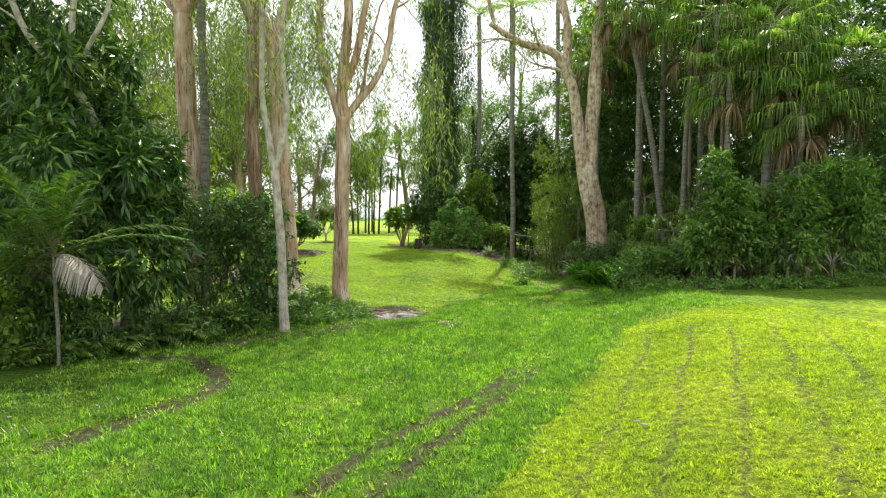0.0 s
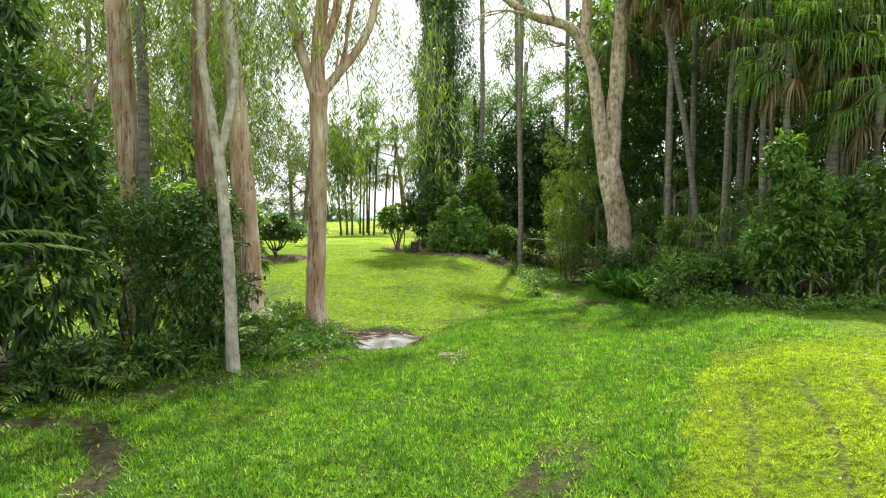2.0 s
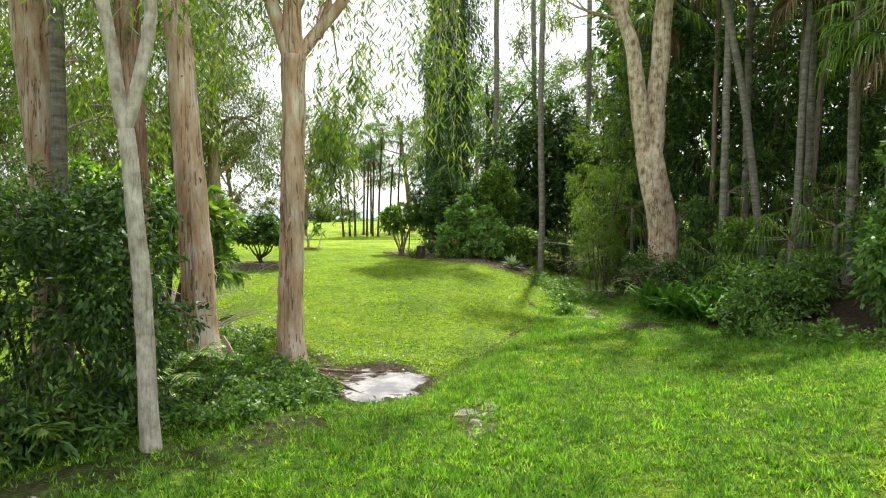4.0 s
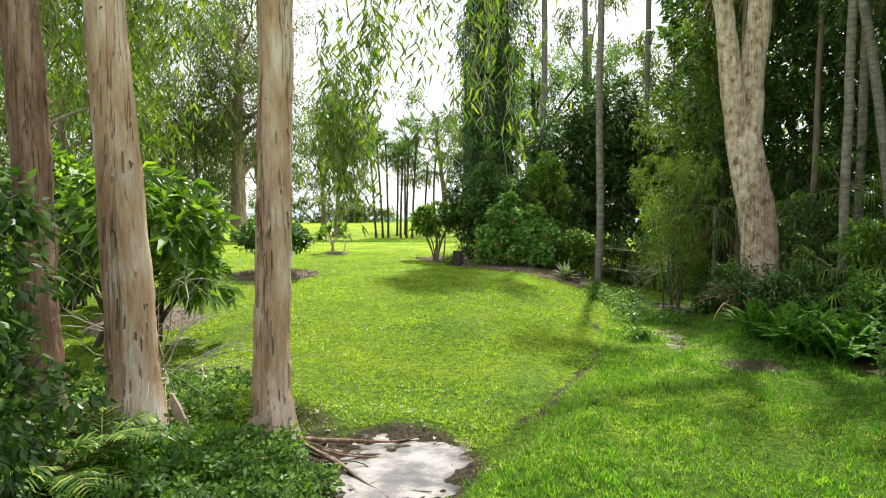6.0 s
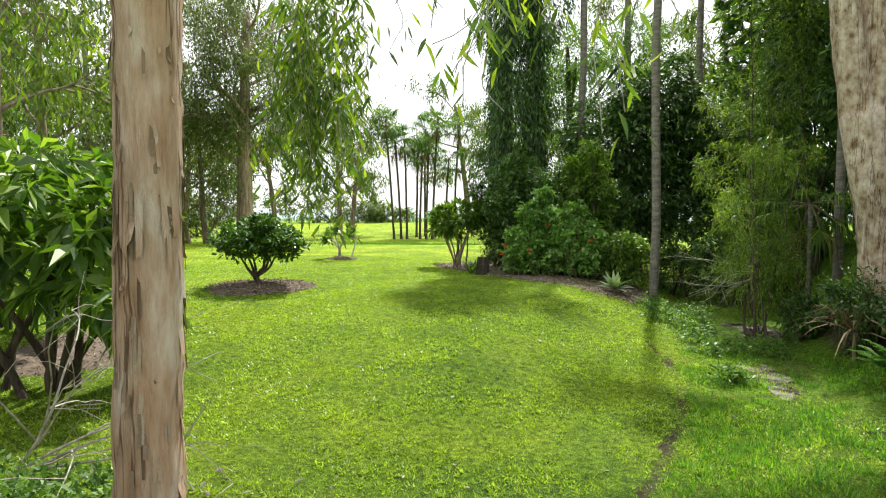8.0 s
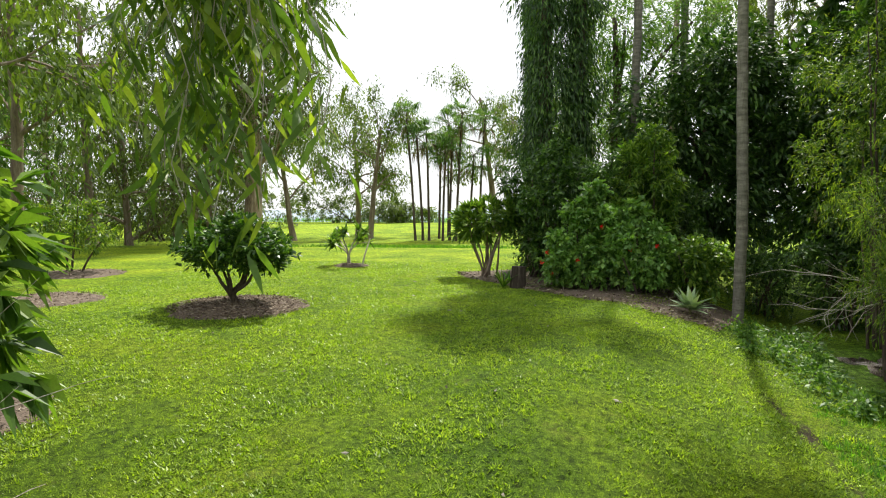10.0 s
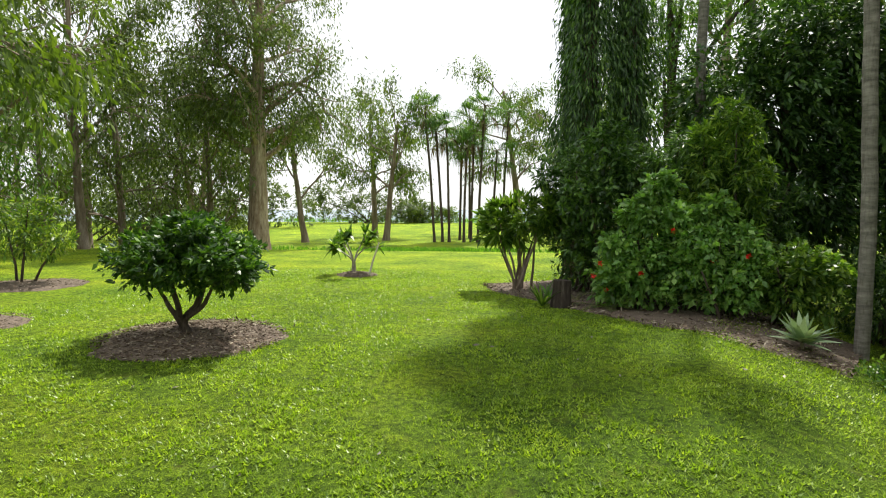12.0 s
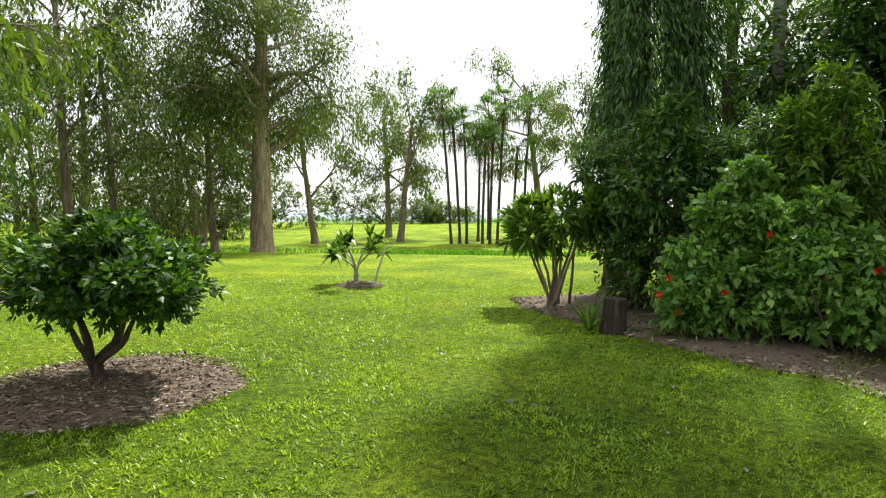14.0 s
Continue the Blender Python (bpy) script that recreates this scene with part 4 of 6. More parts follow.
paperbark_main()


def paperbark(label, x, y, pts, r0, r1, mat, limbs, peels, base=1.5, leaf=None, drop=1.8, per=3, curtains=()):
    z = ground_z(x, y)
    ob = thing("paperbark_tree", label, "tree", (x, y, z))
    path = trunk_of(ob, [(x + a, y + b, z + c) for a, b, c in pts], r0, r1, mat, base, 20, 0.05, 0.2, 0.006, peels=peels)
    tips = []
    f = path[-1]
    limbs_of(ob, [([tuple(f), *[(x + a, y + b, z + c) for a, b, c in l]], r1 * 0.93, r1 * 0.42) for l in limbs], mat, tips)
    part("crown", clumps(tips, 26, 0.18, 0.032, drop * 0.4, 1.3), leaf or LEAF_WEEP, ob, kind="stuff")
    if curtains:
        weep(ob, [(x + a, y + b, z + c, z + d, int(n * 1.7)) for a, b, c, d, n in curtains], leaf or LEAF_WEEP, 0.13, 0.22, 0.35)
    return ob


paperbark("thick paperbark with grey and tan peeling bark", -4.95, 20.9, [(-0.1, 0, 3), (-0.3, 0, 6), (-0.4, 0, 8)], 0.30, 0.22, BARK_PAPER,
          [[(-1.2, 0.2, 10), (-1.6, 0.4, 13)], [(0.3, 0.3, 10.5), (0.6, 0, 14)]], 190, 1.4, curtains=[(0.6, 0.4, 6.0, 9.0, 12), (-0.6, 0.5, 6.2, 9.0, 12), (0.2, 1.5, 5.0, 8.4, 14), (-1.0, 2.4, 4.6, 8.0, 14), (-1.6, 1.4, 6.4, 10.0, 14), (0.8, 2.6, 6.0, 9.8, 14)])
paperbark("dark weathered paperbark wrapped in dead bark", -5.75, 20.3, [(-0.05, 0, 3), (-0.15, 0, 6), (0.0, 0, 8.5)], 0.24, 0.19, BARK_DARKPAPER,
          [[(-0.8, 0, 10.5), (-1.5, 0, 13)], [(0.5, 0.2, 11), (0.4, 0, 14)]], 70, 1.5, curtains=[(-0.7, 0.3, 5.5, 8.8, 12), (0.5, 1.0, 5.0, 8.6, 12), (-1.1, 2.2, 4.2, 8.2, 16), (-0.4, 3.4, 4.4, 8.8, 16), (-1.6, 1.0, 6.0, 9.8, 14)])
paperbark("slim pale tree with knobbly bark and a low fork", -4.2, 17.1, [(-0.05, 0, 1.8), (-0.12, 0, 3.2), (-0.2, 0, 4.2)], 0.125, 0.10, BARK_PALE,
          [[(-0.5, 0, 6), (-0.55, 0.1, 8.5), (-0.9, 0, 11)], [(0.05, 0, 5.2), (0.0, 0, 7.5), (0.35, 0, 10.5)]], 30, 1.25, LEAF_WEEP, 1.4, curtains=[(0.15, 0.2, 5.2, 7.6, 12), (0.55, 0.3, 5.8, 8.0, 9), (-0.5, 0.2, 5.8, 8.2, 9)])
paperbark("big paperbark with orange brown flaking trunk in the thicket", -8.1, 21.3, [(0, 0, 3.5), (-0.25, 0, 6.5), (-0.3, 0, 9.5)], 0.34, 0.28, BARK_PAPER,
          [[(-1.5, 0, 11), (-3, 0, 12.5)], [(0.8, 0, 11.5), (1.8, 0.3, 13)]], 110, 1.3, curtains=[(-0.9, 0.6, 6.2, 10.0, 16), (-1.8, 0.4, 6.6, 10.4, 14), (0.9, 1.6, 5.0, 9.6, 18), (1.5, 3.0, 4.4, 9.0, 18), (0.2, 2.6, 5.2, 10.2, 16)])

# bare palm trunk beside it
feather_palm("feather_palm", "tall palm with a smooth grey trunk against a paperbark", -7.68, 21.1, 10.5, 9, 2.6, 0.6, stem_r=0.13)

# leaning pale tree over the thicket
def leaning_tree():
    x, y = -8.3, 16.9
    z = ground_z(x, y)
    ob = thing("leaning_tree", "pale grey tree leaning out of the dark thicket", "tree", (x, y, z))
    path = trunk_of(ob, [(x + 0.2, y, z + 2.5), (x + 0.1, y - 0.6, z + 4.6), (x - 0.6, y - 1.2, z + 6.4)], 0.15, 0.11, BARK_PALE, 1.3, 12)
    tips = []
    f = tuple(path[-1])
    limbs_of(ob, [([f, (x - 1.3, y - 1.4, z + 7.2), (x - 2.0, y - 1.6, z + 9.5)], 0.09, 0.05), ([f, (x - 0.5, y - 1.2, z + 7.6), (x - 0.4, y - 1.0, z + 10)], 0.09, 0.05), ([f, (x + 0.0, y - 1.2, z + 7.3), (x + 0.7, y - 1.0, z + 9.5)], 0.06, 0.04)], BARK_PALE, tips)
    part("crown", clumps(tips, 20, 0.18, 0.04, 0.5, 0.6), LEAF_MID, ob, kind="stuff")


leaning_tree()

# ---------------------------------------------------------------- thicket on the mud side
THICKET = "thicket beside the lawn"
for label, x, y, lobes, twigs, per, ll, lw, mat in [
    ("tall dense bush with long dark glossy leaves", -9.7, 15.9, [(0, 0, 2.2, 2.0, 1.6, 2.2), (-0.2, 0.2, 4.6, 2.0, 1.6, 1.9), (0.9, 0.4, 4.4, 1.3, 1.3, 2.2), (-0.8, 0.4, 6.8, 2.0, 1.5, 1.7), (0.8, 0.6, 6.6, 1.2, 1.2, 1.3), (-0.2, 1.0, 8.6, 1.8, 1.4, 1.5)], 3200, 9, 0.36, 0.085, LEAF_LANCE),
    ("dense bush with long dark glossy leaves", -7.8, 16.9, [(0, 0, 1.9, 1.4, 1.3, 2.0), (-0.5, 0.2, 4.2, 1.2, 1.2, 1.9), (0.1, 0.6, 3.6, 0.9, 0.9, 1.6)], 1700, 9, 0.34, 0.08, LEAF_LANCE),
    ("tall dense bush with long dark glossy leaves", -12.6, 16.8, [(0, 0, 3, 2.2, 2.0, 3.2), (0.2, 0.3, 7, 2.2, 1.8, 2.8)], 1500, 9, 0.36, 0.085, LEAF_LANCE),
    ("dark small-leaved bush in front of the paperbarks", -5.7, 18.35, [(0, 0, 1.5, 1.25, 1.1, 1.5), (0.5, 0.1, 2.6, 0.9, 0.9, 0.9), (-0.6, 0.2, 2.7, 0.9, 0.9, 0.9), (0.9, -0.2, 1.2, 0.7, 0.8, 0.9)], 1900, 9, 0.13, 0.06, LEAF_DARK),
    ("dark small-leaved bush below the paperbarks", -7.4, 19.6, [(0, 0, 1.6, 1.4, 1.2, 1.7), (0.2, 0.3, 3.0, 1.1, 1.0, 1.0)], 1300, 9, 0.13, 0.045, LEAF_DARK),
    ("shrub with broad dark leaves", -8.6, 14.9, [(0, 0, 0.8, 1.0, 0.8, 0.9), (-0.8, 0, 1.2, 0.8, 0.7, 1.0)], 700, 8, 0.20, 0.06, LEAF_DARK),
    ("climbing vine with heart-shaped green leaves", -9.35, 13.5, [(0, 0, 0.9, 0.6, 0.5, 1.1), (-0.5, 0.2, 0.6, 0.6, 0.5, 0.7)], 420, 8, 0.13, 0.10, LEAF_BRIGHT),
]:
    bush("bush", label, x, y, lobes, twigs, per, ll, lw, mat, group=THICKET, hang=0.35)
for x, y, h, mat in [(-8.0, 14.6, 0.8, LEAF_LANCE), (-7.2, 15.3, 0.7, LEAF_DARK), (-6.6, 15.9, 0.8, LEAF_LANCE), (-6.1, 16.6, 0.7, LEAF_DARK), (-5.6, 17.1, 0.6, LEAF_MID), (-8.8, 13.9, 0.7, LEAF_MID), (-5.2, 17.7, 0.6, LEAF_DARK)]:
    bush("bush", "low leafy bush at the foot of the thicket", x, y, [(0, 0, h * 0.5, 0.6, 0.5, h * 0.7), (0.4, 0.1, h * 0.3, 0.5, 0.45, h * 0.5)], 230, 8, 0.2, 0.055, mat, group=THICKET, hang=0.3, stems=3, stem_r=0.012)

feather_palm("feather_palm", "young palm with arching green fronds at the thicket edge", -8.05, 13.45, 2.3, 13, 2.9, 0.62, LEAF_MID, 0.035, el=(0.35, 1.4), k=44, droop=0.42, width=0.055, dead=2)
feather_palm("feather_palm", "young palm with arching green fronds at the thicket edge", -9.2, 13.0, 1.7, 12, 2.7, 0.6, LEAF_PALM, 0.035, el=(0.5, 1.3), k=40, droop=0.5, width=0.05)
for x, y, s in [(-8.3, 13.75, 0.9), (-7.5, 14.6, 0.8), (-6.9, 15.3, 0.95), (-6.3, 15.9, 0.75), (-5.7, 16.6, 0.7), (-8.9, 13.6, 0.7), (-7.9, 14.5, 0.9), (-6.9, 16.2, 0.9), (-5.2, 18.4, 0.8), (-4.85, 19.2, 0.8), (-5.6, 19.3, 0.9), (-4.75, 19.8, 0.95), (-5.3, 20.0, 0.8)]:
    feather_palm("palm_seedling", "small green palm seedling at the lawn edge", x, y, 0.15, 9, s * 1.25, 0.34, LEAF_PALM, group="palm seedlings under the thicket", el=(0.3, 1.25), k=14, droop=0.55, width=0.045)
for x, y, s in [(-7.9, 13.9, 0.5), (-7.2, 14.9, 0.5), (-6.0, 16.2, 0.5), (-5.0, 17.2, 0.5), (-9.2, 13.1, 0.6), (-4.6, 18.4, 0.55), (-4.0, 19.6, 0.5), (-3.9, 20.6, 0.55), (-3.3, 21.2, 0.45), (-4.7, 17.9, 0.5), (-4.4, 21.7, 0.4), (-3.6, 20.0, 0.55), (-3.1, 20.5, 0.45), (-4.5, 20.2, 0.5), (-4.0, 18.9, 0.5), (-5.2, 22.4, 0.55), (-4.6, 23.2, 0.5), (-5.8, 23.4, 0.6), (-6.6, 22.6, 0.6), (-3.6, 18.2, 0.5), (-3.1, 18.9, 0.5), (-2.7, 19.6, 0.45), (-3.5, 18.9, 0.55), (-4.1, 17.8, 0.5), (-2.6, 20.3, 0.4), (-3.2, 19.6, 0.5), (-5.0, 19.0, 0.6)]:
    bush("ground_cover", "low leafy green ground cover at the thicket edge", x, y, [(0, 0, 0.1, s, s, 0.28), (0.4 * s, 0.3 * s, 0.08, s * 0.7, s * 0.7, 0.22)], 150, 7, 0.10, 0.05, LEAF_MID, stems=1, category="ground cover", group="ground cover", hang=-0.3, stem_r=0.008)

# ---------------------------------------------------------------- big fork-trunked tree and the palm grove
def forked_tree():
    x, y = 7.8, 32.7
    z = ground_z(x, y)
    ob = thing("paperbark_tree", "huge forked paperbark with pale flaky bark by the creek", "tree", (x, y, z))
    path = trunk_of(ob, [(x - 0.1, y, z + 2.0), (x - 0.5, y, z + 3.8), (x - 0.65, y, z + 4.6)], 0.52, 0.46, BARK_ROUGH, 1.25, 26, 0.05, 0.18, 0.006, peels=300, psize=0.13)
    f = (x - 0.7, y, z + 4.3)
    tips = []
    limbs_of(ob, [
        ([f, (x - 1.2, y, z + 6.8), (x - 1.75, y - 0.1, z + 9.0), (x - 2.3, y - 0.2, z + 10.0), (x - 4.2, y - 0.5, z + 10.6), (x - 5.6, y - 0.9, z + 11.4)], 0.385, 0.12, 5),
        ([(x - 0.5, y, z + 4.3), (x - 0.3, y, z + 7.0), (x - 0.15, y, z + 10.0), (x + 0.1, y, z + 14.0)], 0.39, 0.22, 5),
        ([(x - 1.75, y - 0.1, z + 9.0), (x - 1.7, y, z + 11.5), (x - 2.2, y, z + 14)], 0.24, 0.14, 4),
    ], BARK_ROUGH, tips)
    part("crown", clumps(tips, 16, 0.2, 0.035, 0.9, 1.2), LEAF_WEEP, ob, kind="stuff")
    weep(ob, [(x - 4.8, y - 0.6, 8.4, 11.2, 12), (x - 4.0, y - 0.5, 9.2, 11.4, 10), (x - 2.8, y - 0.3, 9.6, 12.0, 10), (x - 5.6, y - 0.9, 9.0, 12.0, 12), (x - 1.2, y + 0.8, 9.0, 12.0, 8)], LEAF_WEEP, 0.16, 0.28, 0.4)


forked_tree()

GROVE = "palm grove behind the creek"
for x, y, h, r, lean, fans, size in [
    (9.2, 31.0, 11.5, 0.13, (0, 0), 24, 1.1), (10.5, 30.7, 12.0, 0.14, (-2.3, 0.2), 24, 1.1), (10.6, 29.0, 9.6, 0.12, (0.3, 0), 26, 1.0),
    (12.3, 25.0, 8.3, 0.14, (0.2, 0), 30, 1.1), (11.2, 27.2, 10.2, 0.12, (0, 0), 28, 1.1),
    (13.8, 25.8, 6.8, 0.14, (0, 0), 28, 1.1), (14.5, 28.0, 10.4, 0.14, (0, 0), 26, 1.1),
    (13.2, 24.2, 6.2, 0.14, (0, 0), 28, 1.05), (12.6, 25.6, 9.4, 0.14, (0, 0), 30, 1.1), (15.2, 24.6, 7.4, 0.14, (0, 0), 28, 1.1), (10.9, 25.2, 7.6, 0.12, (0, 0), 28, 1.0),
    (12.4, 31.5, 12.2, 0.14, (0, 0), 24, 1.1), (16.5, 26.0, 8.0, 0.15, (0, 0), 26, 1.1), (11.5, 34.5, 12.6, 0.14, (0, 0), 22, 1.1), (8.6, 36.5, 11.5, 0.13, (0, 0), 22, 1.1),
]:
    fan_palm("fan_palm", "tall fan palm with drooping pleated green leaves", x, y, h, r, fans, size, lean, group=GROVE)
for x, y, h, r in [(11.4, 30.4, 12, 0.08), (12.2, 28.6, 12, 0.09), (10.8, 36, 12, 0.11), (13.2, 33, 11, 0.11), (15.6, 31, 11, 0.11), (12.8, 37, 10, 0.11), (17.8, 30, 10, 0.12)]:
    fan_palm("fan_palm", "slender dark fan palm deep in the grove", x, y, h, r, 16, 1.1, (rng.normal(0, 0.4), 0), mat=BARK_GUM, group=GROVE, skirt=4, segs=18)
for x, y, h in [(9.9, 27.9, 1.2), (11.0, 27.5, 1.6), (12.2, 27.0, 1.3), (9.3, 29.4, 0.8), (11.3, 29.9, 1.9), (13.2, 28.2, 1.5), (10.2, 33.0, 2.2), (7.4, 35.6, 3.4), (9.0, 34.6, 1.5), (12.6, 30.2, 2.4), (14.6, 26.6, 1.4), (8.7, 30.2, 0.5)]:
    fan_palm("fan_palm", "young fan palm with dark pleated leaves in the understorey", x, y, h, 0.07, 12, 0.85, group="young palms in the grove", skirt=2, petiole=1.0, segs=20)

RIGHT = "bushes along the grove edge"
for label, x, y, lobes, twigs, per, ll, lw, mat in [
    ("rounded bush with pale green leaf sprays", 9.2, 21.6, [(0, 0, 1.4, 1.2, 1.0, 1.3), (0.2, 0, 2.4, 0.9, 0.9, 0.8), (-0.5, 0, 1.0, 0.8, 0.7, 0.8), (0.9, 0, 1.6, 0.8, 0.8, 0.9), (0.0, 0.2, 3.3, 0.75, 0.7, 0.6), (0.5, 0.2, 3.0, 0.8, 0.7, 0.5), (-0.1, 0.1, 4.0, 0.4, 0.4, 0.5)], 1900, 9, 0.19, 0.085, LEAF_MID),
    ("dark leafy bush with dry hanging leaves", 11.2, 21.6, [(0, 0, 1.3, 1.3, 1.0, 1.4), (0.5, 0.2, 2.7, 1.1, 1.0, 1.0)], 1200, 9, 0.21, 0.075, LEAF_MID),
    ("dark leafy bush with dry hanging leaves", 13.4, 22.0, [(0, 0, 1.5, 1.5, 1.1, 1.6), (0.2, 0.3, 3.2, 1.4, 1.1, 1.3)], 1450, 9, 0.22, 0.075, LEAF_MID),
    ("tall dark bush at the lawn edge", 15.8, 22.8, [(0, 0, 1.8, 1.6, 1.3, 2.0), (0, 0.2, 4.2, 1.6, 1.3, 1.6), (0.2, 0.3, 6.6, 1.6, 1.2, 1.6)], 1900, 9, 0.2, 0.06, LEAF_DARK),
    ("tall dark bush at the lawn edge", 18.6, 23.2, [(0, 0, 2.0, 1.8, 1.4, 2.2), (0, 0.2, 5.2, 1.8, 1.3, 2.4)], 1500, 9, 0.2, 0.06, LEAF_DARK),
    ("trailing vine mound with heart-shaped leaves", 7.7, 24.6, [(0, 0, 0.5, 1.3, 1.1, 0.75), (0.6, 0.6, 0.9, 1.0, 0.9, 0.6), (-0.5, -0.4, 0.3, 0.8, 0.7, 0.5)], 1500, 8, 0.13, 0.075, LEAF_MID),
    ("tall dark understorey bush in the grove", 10.3, 23.4, [(0, 0, 1.6, 1.4, 1.0, 1.6)], 900, 8, 0.2, 0.06, LEAF_DARK),
    ("bush of thin light green sprays over the creek", 5.9, 35.0, [(0, 0, 1.8, 1.0, 0.9, 1.3), (-0.2, 0.2, 3.2, 0.9, 0.9, 1.2), (0.6, 0, 2.2, 0.8, 0.7, 1.2), (0.4, 0, 4.6, 0.9, 0.8, 1.0)], 2000, 10, 0.12, 0.02, LEAF_WEEP),
    ("dark undergrowth under the forked tree", 7.0, 32.0, [(0, 0, 0.9, 0.8, 0.8, 0.9), (0.8, -0.5, 0.8, 0.8, 0.7, 0.7)], 900, 8, 0.13, 0.05, LEAF_DARK),
    ("dark undergrowth on the creek bank", 7.7, 30.2, [(0, 0, 0.5, 0.9, 0.8, 0.7), (0.7, 0.2, 0.7, 0.7, 0.6, 0.6)], 800, 8, 0.16, 0.06, LEAF_DARK),
    ("leafy undergrowth on the creek bank", 8.6, 28.0, [(0, 0, 0.5, 0.9, 0.8, 0.7), (0.6, -0.6, 0.5, 0.7, 0.6, 0.6)], 800, 8, 0.16, 0.06, LEAF_MID),
    ("leafy undergrowth on the creek bank", 9.4, 26.2, [(0, 0, 0.6, 1.0, 0.9, 0.9)], 700, 8, 0.16, 0.06, LEAF_MID),
    ("dark undergrowth beside the creek bed", 6.9, 34.8, [(0, 0, 0.5, 0.6, 0.8, 0.7)], 500, 8, 0.14, 0.05, LEAF_DARK),
    ("dark dense bush behind the creek", 7.6, 41.5, [(0, 0, 1.4, 1.5, 1.0, 1.6), (0.6, 0, 3.2, 1.3, 1.0, 1.2)], 1300, 9, 0.19, 0.06, LEAF_DARK),
    ("dark dense bush behind the creek", 9.6, 42.6, [(0, 0, 1.6, 1.6, 1.0, 1.8), (0.4, 0, 3.8, 1.4, 1.0, 1.4)], 1200, 9, 0.2, 0.06, LEAF_DARK),
    ("dark dense tree foliage deep in the grove", 13.8, 35, [(0, 0, 2.4, 2.4, 1.4, 2.6), (1.5, 0, 5.5, 2.2, 1.4, 2.6)], 1300, 9, 0.28, 0.09, LEAF_DARK),
    ("dark undergrowth in the grove", 9.2, 32.6, [(0, 0, 0.9, 1.0, 1.0, 1.2)], 600, 8, 0.2, 0.06, LEAF_DARK),
    ("light green sapling standing in the grove", 8.9, 29.3, [(0, 0, 1.2, 0.7, 0.6, 0.7)], 330, 7, 0.2, 0.05, LEAF_BRIGHT),
    ("tall dark tree foliage behind the palms", 13.0, 40, [(0, 0, 4, 4, 2, 4), (2, 0, 9, 4, 2, 4), (-3, 0, 8, 3, 2, 5)], 2000, 9, 0.34, 0.11, LEAF_DENSE),
    ("tall dark tree foliage behind the palms", 15.5, 29, [(0, 0, 4, 3, 2, 4), (-1, 0, 9, 3.5, 2, 3.5)], 2000, 9, 0.30, 0.1, LEAF_DENSE),
    ("tall dark tree foliage behind the palms", 11.5, 38, [(0, 0, 4, 3, 2, 4), (0, 0, 10, 3.5, 2, 4)], 1900, 9, 0.32, 0.1, LEAF_DENSE),
    ("tall dark tree foliage behind the palms", 20, 34, [(0, 0, 4, 3, 2.5, 4), (0, 0, 10, 3.5, 2.5, 4)], 1700, 9, 0.32, 0.1, LEAF_DENSE),
    ("tall dark tree foliage behind the palms", 22, 27, [(0, 0, 4, 3, 2.5, 4), (0, 0, 10, 3, 2.5, 4)], 1300, 9, 0.32, 0.1, LEAF_DENSE),
    ("tall dark tree foliage closing the grove", 9.8, 40.6, [(0, 0, 7, 2.2, 1.6, 3), (0.6, 0, 12, 2.8, 1.8, 3.5)], 1300, 9, 0.3, 0.1, LEAF_DENSE),
    ("tall dark tree foliage closing the grove", 13.4, 34.6, [(0, 0, 8, 2.4, 1.6, 3), (0, 0, 13, 2.8, 1.8, 3)], 1300, 9, 0.3, 0.1, LEAF_DENSE),
    ("broad green tree foliage closing the grove", 11.5, 44.5, [(0, 0, 3, 3.2, 1.6, 3.4), (0.5, 0, 8, 3.2, 1.6, 3.2), (0, 0, 13, 3.0, 1.6, 3)], 1300, 9, 0.42, 0.17, LEAF_MID),
    ("broad dark tree foliage closing the grove", 17.0, 38.0, [(0, 0, 3, 3.2, 1.6, 3.4), (0.5, 0, 8, 3.2, 1.6, 3.2), (0, 0, 13, 3.0, 1.6, 3)], 1300, 9, 0.42, 0.17, LEAF_DENSE),
    *[("dense dark woodland tree behind the grove", wx, wy, [(0, 0, 3, 3.4, 1.8, 3.4), (0.5, 0, 8, 3.4, 1.8, 3.4), (-0.3, 0, 13, 3.2, 1.8, 3.2)], 1150, 9, 0.62, 0.30, LEAF_DARK) for wx, wy in [(12.5, 50.5), (17.5, 46.5), (21.5, 42.0), (25.5, 36.0)]],
    ("light green tree foliage above the creek", 7.2, 38.5, [(0, 0, 6.5, 1.6, 1.4, 2.6), (-0.8, 0.4, 4.4, 1.0, 1.0, 1.8), (0.6, 0, 9.5, 1.6, 1.4, 2)], 1900, 10, 0.15, 0.03, LEAF_WEEP),
]:
    bush("bush", label, x, y, lobes, twigs, per, ll, lw, mat, group=RIGHT, hang=0.3, back=0.2 + ll * 0.4)


def fern_clump(x, y, k, length):
    at = on_ground(x, y)
    ob = thing("fern", "clump of bright green sword ferns", "fern", at, "ferns by the creek")
    items = []
    for q in range(k):
        a, e = q * 2.399, rng.uniform(0.75, 1.45)
        rib, bl = frond((x + rng.normal(0, 0.1), y + rng.normal(0, 0.1), at[2]), (math.cos(a) * math.cos(e), math.sin(a) * math.cos(e), math.sin(e)), length * rng.uniform(0.7, 1.15), 0.17, 20, 0.42, 0.055, 0.15)
        items.append(join([rib, bl]))
    part("fronds", join(items), LEAF_FERN, ob, kind="stuff")


